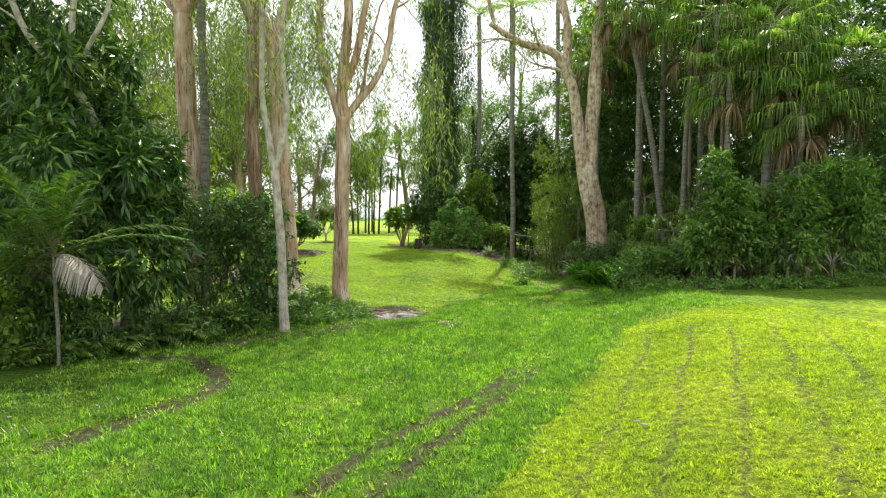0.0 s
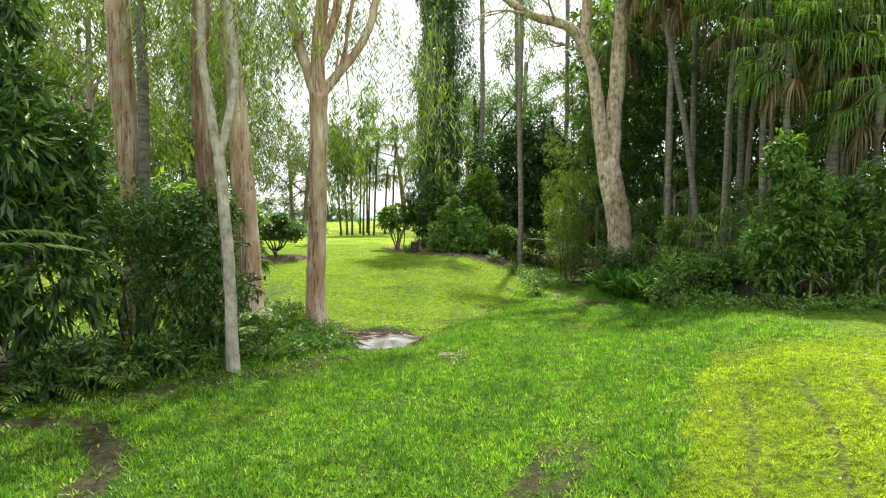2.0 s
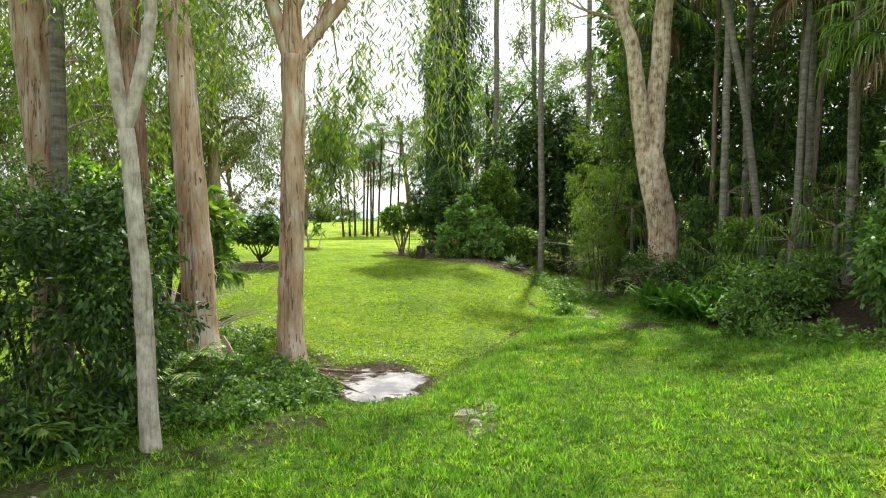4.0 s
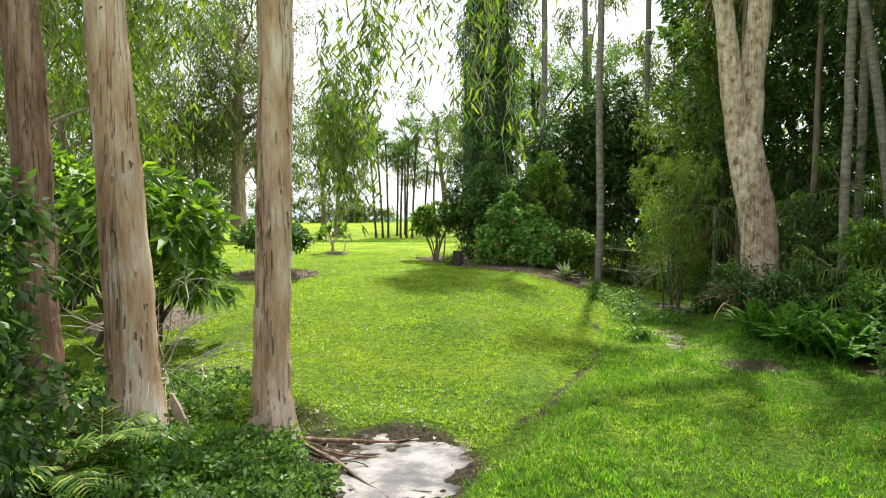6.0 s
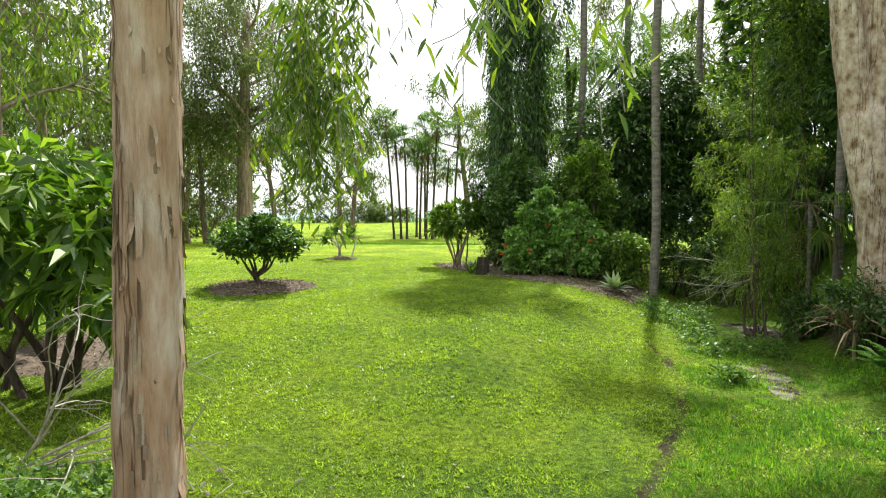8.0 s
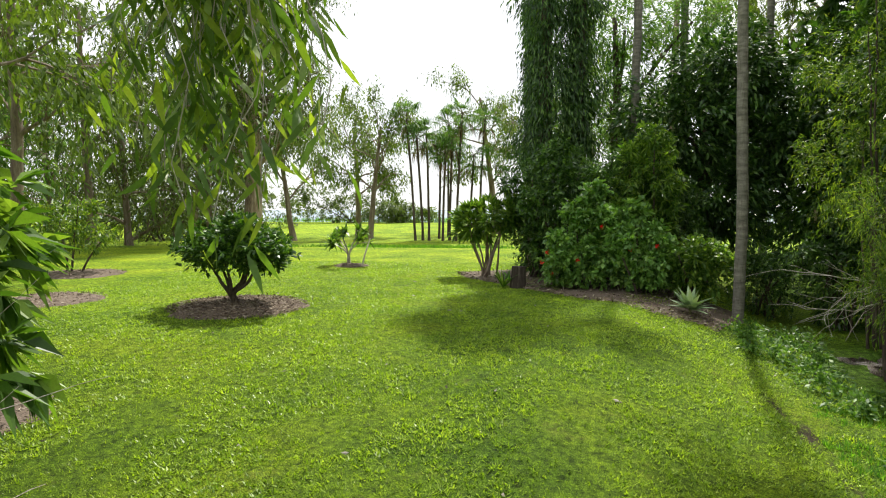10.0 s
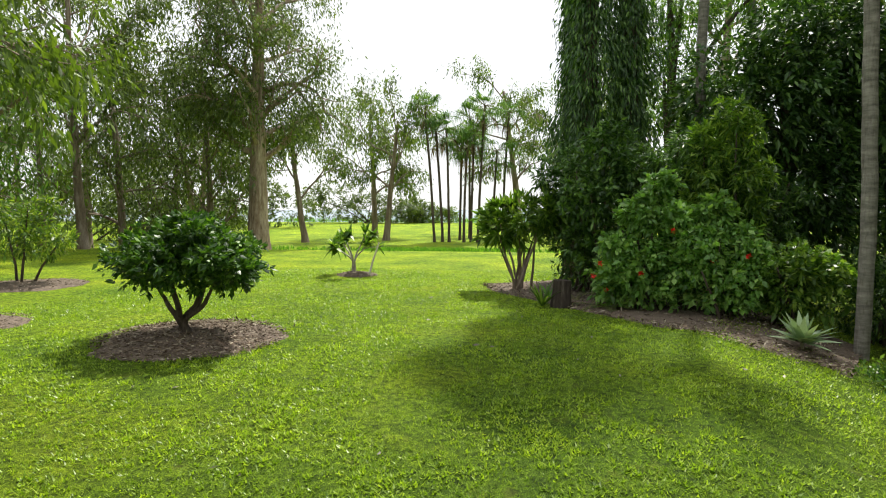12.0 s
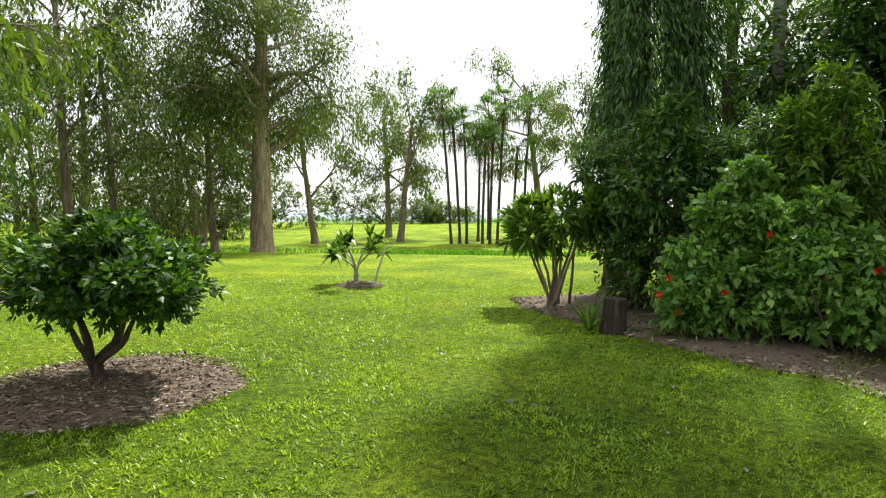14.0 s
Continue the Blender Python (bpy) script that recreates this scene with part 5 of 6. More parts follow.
for x, y in [(6.2, 27.6), (6.7, 27.2), (7.2, 27.8), (6.5, 28.3), (7.4, 26.9), (6.9, 26.5), (7.8, 27.5), (7.3, 28.7), (6.0, 28.6), (8.1, 26.3)]:
    fern_clump(x, y, 30, 1.4)
for x, y, k, L, w, mat in [(7.3, 31.2, 16, 1.5, 0.06, LEAF_DARK), (8.2, 31.2, 14, 1.4, 0.06, LEAF_MID), (6.6, 31.6, 44, 1.7, 0.05, LEAF_DEAD), (6.9, 32.6, 30, 1.6, 0.05, LEAF_DEAD), (7.2, 30.6, 24, 1.2, 0.05, LEAF_GREYDEAD), (9.4, 20.9, 20, 0.9, 0.05, LEAF_DEAD), (11.0, 20.7, 20, 1.2, 0.05, LEAF_GREYDEAD), (12.6, 21.0, 20, 1.2, 0.05, LEAF_GREYDEAD), (11.8, 20.9, 18, 1.3, 0.05, LEAF_DEAD)]:
    strap_plant("strap_leaf_plant", "clump of long strap leaves, dry and drooping" if mat in (LEAF_DEAD, LEAF_GREYDEAD) else "clump of long upright green strap leaves", x, y, k, L, w, mat, (0.2, 1.4), 0.6 if mat in (LEAF_DEAD, LEAF_GREYDEAD) else 0.2, 0.6 if mat in (LEAF_DEAD, LEAF_GREYDEAD) else 0.1)
for x, y, s in [(8.6, 19.6, 0.6), (9.6, 19.7, 0.6), (10.6, 20.0, 0.6), (11.6, 20.3, 0.6), (12.7, 20.5, 0.6), (13.8, 20.8, 0.6), (15, 21.3, 0.7), (16.3, 21.7, 0.7), (8.0, 20.6, 0.6), (7.4, 21.8, 0.6), (7.0, 23.0, 0.6), (6.6, 24.0, 0.5), (3.6, 30.4, 0.4), (5.3, 33.2, 0.6), (4.0, 34.6, 0.7), (4.4, 36.4, 0.8), (3.6, 35.9, 0.6), (5.0, 38, 0.8), (4.1, 33.0, 0.5), (3.6, 37.2, 0.6)]:
    bush("ground_cover", "low leafy green ground cover along the bushes", x, y, [(0, 0, 0.1, s, s, 0.35), (0.4 * s, 0.3 * s, 0.08, s * 0.8, s * 0.8, 0.28)], 170, 7, 0.12, 0.055, LEAF_MID, stems=1, category="ground cover", group="ground cover", hang=-0.3, stem_r=0.008)

# ---------------------------------------------------------------- hedge and garden bed across the lawn
def vine_column(x, y, r, h, label):
    at = on_ground(x, y)
    ob = thing("vine_covered_tree", label, "tree", at)
    trunk_of(ob, [(x, y, at[2] + h * 0.5), (x + 0.2, y, at[2] + h)], 0.3, 0.16, BARK_DARK, 1.3, 10, 0.04, 0.6)
    k = int(h * 130)
    z = h - (h - 3.6) * rng.uniform(0, 1, k) ** 1.1
    a = rng.uniform(0, 6.28, k)
    girth = np.array([0.72 + 0.75 * noise.noise((math.cos(b) * 1.1 + x, math.sin(b) * 1.1 + y, c * 0.42)) for b, c in zip(a, z)])
    rr = r * np.clip(girth * 1.25 - 0.15, 0.22, 1.6) * rng.uniform(0.5, 1.05, k)
    p = np.stack([x + rr * np.cos(a), y + rr * np.sin(a), at[2] + z], 1)
    ax = np.stack([0.6 * np.cos(a), 0.6 * np.sin(a), np.full(k, -0.9)], 1)
    part("vine_leaves", rosettes(p, ax, 10, 0.21, 0.062, 0.75, 0.2, 0.6, 0.5), LEAF_DENSE, ob, "hanging dark vine leaves", kind="stuff")


vine_column(-0.75, 46.2, 1.25, 17, "tall trunk wrapped in dark hanging vines")
vine_column(0.5, 46.6, 1.25, 19, "tall trunk wrapped in dark hanging vines")
vine_column(-1.15, 48.6, 0.5, 10.5, "slim trunk wrapped in dark vines")

for x, y, h, r, lean in [(4.2, 39.5, 15, 0.125, (-0.5, 0)), (2.55, 46.3, 16, 0.135, (-0.4, 0)), (5.6, 52.0, 19, 0.15, (-0.4, 0)), (9.0, 52, 19, 0.15, (0.4, 0))]:
    feather_palm("feather_palm", "very tall palm with a slender straight grey trunk", x, y, h, 12, 2.4, 0.6, stem_r=r, group="tall palms in the hedge")

HEDGE = "hedge across the lawn"
for name, label, x, y, lobes, twigs, per, ll, lw, mat in [
    ("hibiscus_bush", "hibiscus bush with light green leaves and red flowers", 0.35, 41.2, [(0, 0, 0.9, 1.1, 0.9, 0.8), (0.5, 0.1, 2.0, 0.7, 0.7, 0.6), (-0.6, 0, 0.7, 0.7, 0.7, 0.6), (-0.2, 0.2, 2.3, 0.5, 0.5, 0.5), (0.3, 0.3, 2.9, 0.4, 0.4, 0.4), (-0.7, -0.1, 1.5, 0.35, 0.35, 0.35)], 1500, 9, 0.18, 0.11, LEAF_HIB),
    ("hibiscus_bush", "hibiscus bush with light green leaves and red flowers", 1.9, 40.7, [(0, 0, 0.8, 1.1, 0.9, 0.8), (0.4, 0.1, 1.5, 0.6, 0.7, 0.5), (-0.5, -0.2, 1.5, 0.5, 0.6, 0.6), (-0.1, 0.2, 2.3, 0.45, 0.45, 0.45)], 1350, 9, 0.18, 0.11, LEAF_HIB),
    ("hibiscus_bush", "pale leafed bush at the end of the hedge", 3.3, 40.4, [(0, 0, 0.95, 0.95, 0.8, 0.85), (0.2, 0, 1.3, 0.7, 0.7, 0.6)], 900, 8, 0.17, 0.09, LEAF_BRIGHT),
    ("bush", "dark bush with narrow upright shoots behind the hibiscus", 1.2, 43.2, [(0, 0, 1.8, 1.4, 1.1, 1.6), (-0.4, 0, 3.0, 1.0, 0.9, 1.0), (0.8, 0, 3.2, 0.8, 0.8, 0.9), (0.3, 0, 3.9, 0.5, 0.5, 0.6)], 1700, 10, 0.22, 0.045, LEAF_DARK),
    ("bush", "dense dark green bush below the vines", -0.9, 44.3, [(0, 0, 1.5, 1.2, 1.1, 1.5), (-0.2, 0.2, 3.0, 1.1, 1.0, 1.2), (0.7, 0.3, 3.6, 1.0, 1.0, 1.0)], 2000, 9, 0.20, 0.06, LEAF_DARK),
    ("bush", "dense dark green bush below the vines", 3.2, 43.2, [(0, 0, 1.4, 1.3, 1.1, 1.4), (0.3, 0.3, 2.6, 1.0, 0.9, 0.9)], 1200, 9, 0.16, 0.05, LEAF_DARK),
    ("bush", "tall leafy bush with pale upright shoots behind the hibiscus", 2.3, 42.4, [(0, 0, 1.8, 1.1, 0.9, 1.4), (0.2, 0, 3.2, 0.8, 0.7, 0.8), (-0.5, 0.1, 3.7, 0.45, 0.45, 0.8), (0.5, 0.1, 4.1, 0.4, 0.4, 0.7), (0.1, 0, 4.5, 0.35, 0.35, 0.6)], 1000, 11, 0.26, 0.065, LEAF_BRIGHT),
    ("bush", "mounded vine with dark glossy leaves over the hedge", -0.2, 43.0, [(0, 0, 1.5, 1.0, 0.9, 1.4), (-0.6, 0, 2.6, 0.8, 0.8, 0.9), (0.5, 0.1, 3.2, 0.9, 0.8, 0.9), (-0.2, 0.2, 4.0, 0.6, 0.6, 0.7)], 1300, 9, 0.19, 0.085, LEAF_DARK),
    ("bush", "dense dark green bush beside the palm", 5.6, 42.0, [(0, 0, 0.9, 1.1, 1.0, 1.1)], 800, 9, 0.15, 0.05, LEAF_DARK),
]:
    bush(name, label, x, y, lobes, twigs, per, ll, lw, mat, stems=7, group=HEDGE, hang=0.2, spread=1.35)


def big_tree(label, x, y, lobes, twigs, per, ll, lw, leaf, r=0.3, category="tree"):
    at = on_ground(x, y)
    ob = thing("spreading_tree", label, category, at)
    out = []
    top = max(l[2] for l in lobes)
    path = trunk_of(ob, [(x + 0.2, y, at[2] + top * 0.4), (x, y, at[2] + top)], r, r * 0.3, BARK_DARK, 1.4, 10, 0.05, 0.5)
    L = [(x + l[0], y + l[1], at[2] + l[2], *l[3:]) for l in lobes]
    for b in L:
        i = int(len(path) * rng.uniform(0.25, 0.7))
        way = bend(tuple(path[i]), [tuple((path[i] + np.array(b[:3])) / 2 + np.array([0, 0, 0.4])), tuple(b[:3])], 0.6, 0.03)
        out.append(tube(way, np.linspace(r * 0.4, r * 0.2, len(way)), 6))
    part("limb_work", join(out), BARK_DARK, ob, kind="stuff")
    p, a = lobe_points(L, twigs, 0.55)
    part("crown", rosettes(p, a, per, ll, lw, 0.9, 0.2, 0.35, 0.2), leaf, ob, kind="stuff")
    return ob


big_tree("dense dark round-crowned tree behind the hedge", 4.9, 46.6, [(0, 0, 3.0, 3.2, 2.2, 2.0), (-0.8, 0, 5.6, 2.7, 2.2, 1.9), (1.0, 0, 7.4, 2.2, 2.0, 1.7), (2.3, 0.3, 5.0, 1.8, 1.8, 1.8), (-2.2, 0.3, 3.6, 1.4, 1.4, 1.6)], 3900, 10, 0.27, 0.105, LEAF_DENSE)
big_tree("dense dark round-crowned tree behind the hedge", 10.0, 47.5, [(0, 0, 3.4, 3.2, 2.4, 2.6), (-0.5, 0, 6.6, 2.9, 2.2, 2.2), (1.5, 0, 9.0, 2.4, 2.0, 2.0)], 2600, 10, 0.29, 0.11, LEAF_DARK)
big_tree("light leafy tree behind the dark tree", 2.2, 50.5, [(0, 0, 7.0, 2.6, 2, 2.2), (0.5, 0, 10, 2.2, 2, 2.0), (3.5, 1, 10.5, 2.2, 2, 2.0)], 1400, 9, 0.22, 0.07, LEAF_MID)
gum_tree("gum_tree", "tall airy pale green tree behind the hedge", 7.5, 63, 21, 0.35, BARK_GUM, LEAF_FAR, limbs=8, spread=4.5, per=3, drop=1.2, ll=0.42, lw=0.1, step=0.22, far=True)
gum_tree("gum_tree", "tall airy pale green tree behind the hedge", 14.5, 60, 20, 0.35, BARK_GUM, LEAF_FAR, limbs=8, spread=4.5, per=3, drop=1.2, ll=0.42, lw=0.1, step=0.22, far=True)

# frangipani-like shrub at the corner of the bed
def rosette_shrub(name, label, x, y, stems, height, reach, per, ll, lw, leaf, mat, kids=3, low=0.5, splay=0.45):
    at = on_ground(x, y)
    ob = thing(name, label, "shrub", at)
    tips, axes = [], []
    for s in range(stems):
        a = s * 2.399 + rng.uniform(-0.3, 0.3)
        rr = reach * rng.uniform(0.2, 0.8)
        e = (x + rr * math.cos(a), y + rr * math.sin(a), at[2] + height * rng.uniform(low, 0.72))
        m = (x + rr * splay * math.cos(a), y + rr * splay * math.sin(a), at[2] + height * 0.3)
        path = bend((x + 0.06 * math.cos(a), y + 0.06 * math.sin(a), at[2] - 0.05), [m, e], 0.15, 0.008)
        part("stem", tube(path, np.linspace(0.04, 0.025, len(path)), 8, 0.03), mat, ob, smooth=True)
        for c in range(kids):
            d = unit(np.array([math.cos(a), math.sin(a), 0.8]) + rand_unit(1)[0] * 0.9)
            d[2] = abs(d[2]) * 0.7 + 0.1
            t = path[-1] + d * height * rng.uniform(0.12, 0.36)
            part("twig", tube([path[-1], (path[-1] + t) / 2 + 0.02, t], [0.022, 0.02, 0.016], 6), mat, ob, smooth=True)
            tips.append(t)
            axes.append(unit(d + np.array([0, 0, 0.6])))
    tips, axes = np.array(tips), np.array(axes)
    k = len(tips) * per
    ax, p = np.repeat(axes, per, 0), np.repeat(tips, per, 0)
    w = unit(ax * 0.55 + rand_unit(k) * 0.9)
    part("leaves", long_leaves(p - ax * (rng.uniform(0, 0.14, k))[:, None], w, ll * rng.uniform(0.6, 1.15, k), lw, 0.18, 5), leaf, ob, kind="stuff")
    return ob


bush("frangipani_shrub", "leafy many-stemmed shrub with long bright leaves", -2.7, 44.6, [(-0.1, 0, 2.05, 0.9, 0.9, 0.75), (0.55, 0, 2.2, 0.7, 0.8, 0.65), (-0.7, 0, 1.8, 0.55, 0.7, 0.5)], 400, 13, 0.34, 0.085, LEAF_BRIGHT, 11, BARK_GUM, "shrub", "", 0.75, 0.12, -0.25, 0.55, 0.1, 0.032)
rosette_shrub("frangipani_sapling", "young frangipani with few bare branches tied to a stake", -8.45, 46.9, 5, 1.8, 1.25, 12, 0.44, 0.14, LEAF_BRIGHT, BARK_PALE, 4, 0.45, 0.12)
stake = thing("garden_stake", "pale leaning timber stake beside the young frangipani", "stake", on_ground(-7.85, 46.6))
part("post", tube([np.array(on_ground(-7.85, 46.6, -0.1)), np.array(on_ground(-7.7, 46.6, 0.5)), np.array(on_ground(-7.5, 46.7, 1.15))], [0.035, 0.034, 0.03], 6), STAKE_WOOD, stake)
bush("frangipani_tree", "broad low tree with long bright green leaves behind the paperbarks", -8.6, 27.4, [(0, 0, 2.6, 2.0, 1.8, 1.3), (1.2, 0, 2.2, 1.3, 1.3, 1.1), (-1.2, 0, 2.4, 1.4, 1.4, 1.2), (0.2, 0, 3.5, 1.2, 1.2, 0.8), (1.7, -0.3, 1.5, 0.7, 0.8, 0.8)], 340, 10, 0.50, 0.165, LEAF_BRIGHT, 9, BARK_DARK, "tree", "", 0.85, 0.3, 0.25, 0.6, 0.15, 0.06)
bush("frangipani_tree", "broad low tree with long bright green leaves behind the paperbarks", -12.2, 30.5, [(0, 0, 2.6, 2.2, 1.8, 1.4), (1.4, 0, 2.0, 1.3, 1.3, 1.1), (0, 0, 3.6, 1.3, 1.2, 0.8)], 650, 12, 0.42, 0.125, LEAF_BRIGHT, 8, BARK_DARK, "tree", "", 0.8, 0.15, 0.05, 0.6, 0.15, 0.06)

bush("young_tree", "small round young tree with light green leaves in mulch", -17.0, 42.4, [(0, 0, 1.9, 1.1, 1.0, 0.9), (0.5, 0, 1.3, 0.8, 0.8, 0.6), (-0.5, 0, 1.5, 0.8, 0.8, 0.7)], 520, 8, 0.2, 0.06, LEAF_WEEP, 3, BARK_DARK, "tree", stem_r=0.035)
# rounded shrub in the mulch ring
def ring_shrub(x, y):
    at = on_ground(x, y, 0.1)
    ob = thing("round_shrub", "rounded glossy green shrub with dark twisted stems in mulch", "shrub", at)
    z = at[2]
    for dx, dy, h in [(-0.45, 0.1, 0.95), (0.35, 0.05, 1.0), (0.1, 0.4, 1.05), (-0.1, -0.35, 0.95), (0.55, -0.1, 0.9), (-0.75, 0.0, 1.0)]:
        path = bend((x + 0.09, y, z - 0.12), [(x - 0.11 + dx * 0.06, y + dy * 0.1, z + 0.2), (x + dx * 0.5, y + dy * 0.55, z + 0.48), (x + dx, y + dy, z + h)], 0.1, 0.006)
        part("stem", tube(path, np.linspace(0.072, 0.018, len(path)), 9, 0.1), BARK_DARK, ob, smooth=True)
    L = [(x, y, z + 1.36, 1.15, 1.1, 0.55), (x - 0.8, y + 0.1, z + 1.22, 0.72, 0.8, 0.42), (x + 0.75, y, z + 1.22, 0.72, 0.8, 0.42), (x, y, z + 1.65, 0.85, 0.8, 0.40)]
    small = [(b[0] + u[0] * b[3], b[1] + u[1] * b[4], b[2] + abs(u[2]) * b[5] * 0.8, b[3] * 0.35, b[4] * 0.35, b[5] * 0.4) for b in L for u in rand_unit(4)]
    p, a = lobe_points(L + small, 1650, 0.5)
    part("foliage", rosettes(p, a + np.array([0, 0, 0.35]), 8, 0.135, 0.07, 0.95, 0.12, 0.12, 0.05), LEAF_RING, ob, kind="stuff")


ring_shrub(-8.05, 35.95)

# rosette plant, tuft and stump by the bed
strap_plant("silver_rosette_plant", "silvery green rosette plant at the edge of the bed", 2.75, 38.5, 36, 0.66, 0.17, LEAF_SILVER, (0.0, 1.3), 0.12, 0.18)
strap_plant("strap_leaf_plant", "yellow-green strappy plant beside the stump", -2.05, 41.5, 20, 0.95, 0.06, LEAF_BRIGHT, (0.7, 1.4), 0.3)
strap_plant("strap_leaf_plant", "pale strappy plant in the garden bed", -1.9, 42.8, 16, 0.8, 0.05, LEAF_FERN, (0.5, 1.3), 0.35)
for x, y in [(-0.9, 41.7), (-0.5, 41.2), (-1.2, 42.6)]:
    feather_palm("palm_seedling", "small palm seedling in the garden bed", x, y, 0.05, 6, 0.8, 0.2, LEAF_GREY, el=(0.1, 0.9), k=14, droop=0.4, width=0.03)


def stump(x, y):
    at = on_ground(x, y)
    ob = thing("tree_stump", "old dark weathered tree stump in the mulch", "stump", at)
    path = [(x, y, at[2] - 0.1), (x, y, at[2] + 0.15), (x + 0.01, y, at[2] + 0.4), (x + 0.02, y, at[2] + 0.66)]
    part("wood", tube(path, [0.27, 0.235, 0.215, 0.21], 16, 0.06), STUMP_WOOD, ob, smooth=False)


stump(-1.6, 41.5)

# ---------------------------------------------------------------- far lawn: gums, palms, bushes
gum_tree("gum_tree", "massive tall gum tree with brown trunk and drooping grey-green foliage", -20.8, 66, 24, 0.66, BARK_RIVER, LEAF_GREY, (0.6, 0), 0.34, 4.4, 20, 5, 2.8, 0.30, 0.085, step=0.22, dense=13)
FARG = "open trees on the far lawn"
for x, y, h, r, lean, lf, n in [(-24.6, 84, 15, 0.32, (-1.5, 0), LEAF_FAR, 7), (-17.8, 88, 15.5, 0.32, (1.2, 0), LEAF_FAR, 8), (-20.6, 94, 16, 0.34, (-0.5, 0), LEAF_FAR, 8), (-5.0, 98, 21, 0.4, (-2.0, 0), LEAF_FAR, 10), (-1.0, 92, 18, 0.35, (1, 0), LEAF_FAR, 9), (3.5, 86, 19, 0.35, (0, 0), LEAF_FAR, 8), (-32, 78, 17, 0.3, (1, 0), LEAF_FAR, 8), (-38, 72, 19, 0.32, (0, 0), LEAF_FAR, 9), (-44, 66, 20, 0.34, (0, 0), LEAF_FAR, 9), (-29, 60, 20, 0.3, (-0.5, 0), LEAF_GREY, 9), (-27.5, 70, 16, 0.28, (-2.2, 0), LEAF_GREY, 8), (-36, 58, 19, 0.3, (0.6, 0), LEAF_GREY, 9), (-42, 52, 18, 0.3, (0, 0), LEAF_FAR, 9), (-24, 48, 19, 0.3, (0, 0), LEAF_FAR, 9), (-30, 42, 19, 0.3, (0, 0), LEAF_FAR, 9), (-18.5, 38, 19, 0.26, (0.4, 0), LEAF_FAR, 9)]:
    gum_tree("gum_tree", "open gum tree with a bare pale trunk", x, y, h, r, BARK_GUM, lf, lean, 0.42, 4.2, n, 3, 1.7, 0.42, 0.125, FARG, 0.2, 2, True)
for q, (x, y, h, lean) in enumerate([(-12.6, 86, 10.5, (-0.9, 0)), (-11.9, 86.5, 10.0, (-0.6, 0)), (-11.2, 86, 10.8, (-0.3, 0)), (-10.6, 89, 10.5, (0.2, 0)), (-9.8, 86, 10, (0.3, 0)), (-9.2, 86.5, 11, (0.4, 0)), (-8.5, 86, 10.5, (0.6, 0)), (-7.4, 89, 10, (0.4, 0)), (-6.6, 91, 10.5, (0.6, 0)), (-10.0, 92, 11, (0, 0))]):
    fan_palm("fan_palm", "slender fan palm in a cluster on the far lawn", x, y, h + rng.uniform(-2.6, 2.2), 0.13, 20, rng.uniform(1.2, 1.7), lean, group="palm cluster on the far lawn", mat=BARK_DARK, leaf=LEAF_MID, skirt=3, petiole=0.9, segs=16)
for x, y, lobes, mat in [
    (-30, 124, [(0, 0, 2, 5, 3, 3), (5, 0, 1.5, 4, 3, 2.4), (-5, 0, 3, 4, 3, 4)], LEAF_GREY), (-20, 127, [(0, 0, 1, 4, 2.5, 2.0), (-3, 0, 2, 3, 2.5, 2.6)], LEAF_FAR), (-43, 110, [(0, 0, 3, 6, 4, 4.5), (6, 0, 2, 5, 3, 3.5)], LEAF_GREY),
    (-48, 84, [(0, 0, 3, 6, 3, 4), (6, 0, 2, 4, 3, 3)], LEAF_GREY), (-36, 88, [(0, 0, 2, 4, 3, 3), (-4, 0, 2, 4, 3, 3.4)], LEAF_GREY), (-46, 66, [(0, 0, 3, 5, 3, 4)], LEAF_MID), (-48, 52, [(0, 0, 3, 5, 3, 5)], LEAF_MID), (-40, 60, [(0, 0, 2, 4, 3, 3.4), (0, 0, 5, 3.5, 3, 3)], LEAF_MID), (-58, 80, [(0, 0, 3, 6, 3, 4.5), (0, 0, 7, 5, 3, 4)], LEAF_GREY), (-66, 68, [(0, 0, 4, 6, 3, 6)], LEAF_GREY), (-52, 100, [(0, 0, 3, 7, 3, 5)], LEAF_GREY), (-62, 108, [(0, 0, 4, 8, 3, 6)], LEAF_GREY), (-56, 58, [(0, 0, 4, 5, 3, 6)], LEAF_MID), (-38, 82, [(0, 0, 5, 6, 3, 5)], LEAF_GREY), (-37, 52, [(0, 0, 4, 3, 2.5, 3.6), (0, 0, 9, 3, 2, 3)], LEAF_FAR), (-21, 33, [(0, 0, 4, 2.6, 2.5, 3.6)], LEAF_FAR), (-34, 48, [(0, 0, 2.2, 3.6, 3, 3.0)], LEAF_MID), (-28, 36, [(0, 0, 2.5, 3.6, 3, 3.4)], LEAF_MID), (-24, 28, [(0, 0, 3, 3.6, 3, 4)], LEAF_MID), (8, 110, [(0, 0, 4, 8, 3, 5), (8, 0, 4, 6, 3, 6)], LEAF_GREY), (12, 75, [(0, 0, 4, 5, 3, 5), (7, 0, 5, 5, 3, 6)], LEAF_MID), (22, 62, [(0, 0, 5, 5, 3, 6)], LEAF_MID), (24, 48, [(0, 0, 5, 5, 3, 6)], LEAF_MID),
]:
    bush("bush", "large rounded bush at the edge of the far lawn", x, y, lobes, 330 * len(lobes) + 400, 9, 0.5, 0.17, mat, group="bushes round the far lawn", stem_r=0.08, hang=0.2, back=0.4)
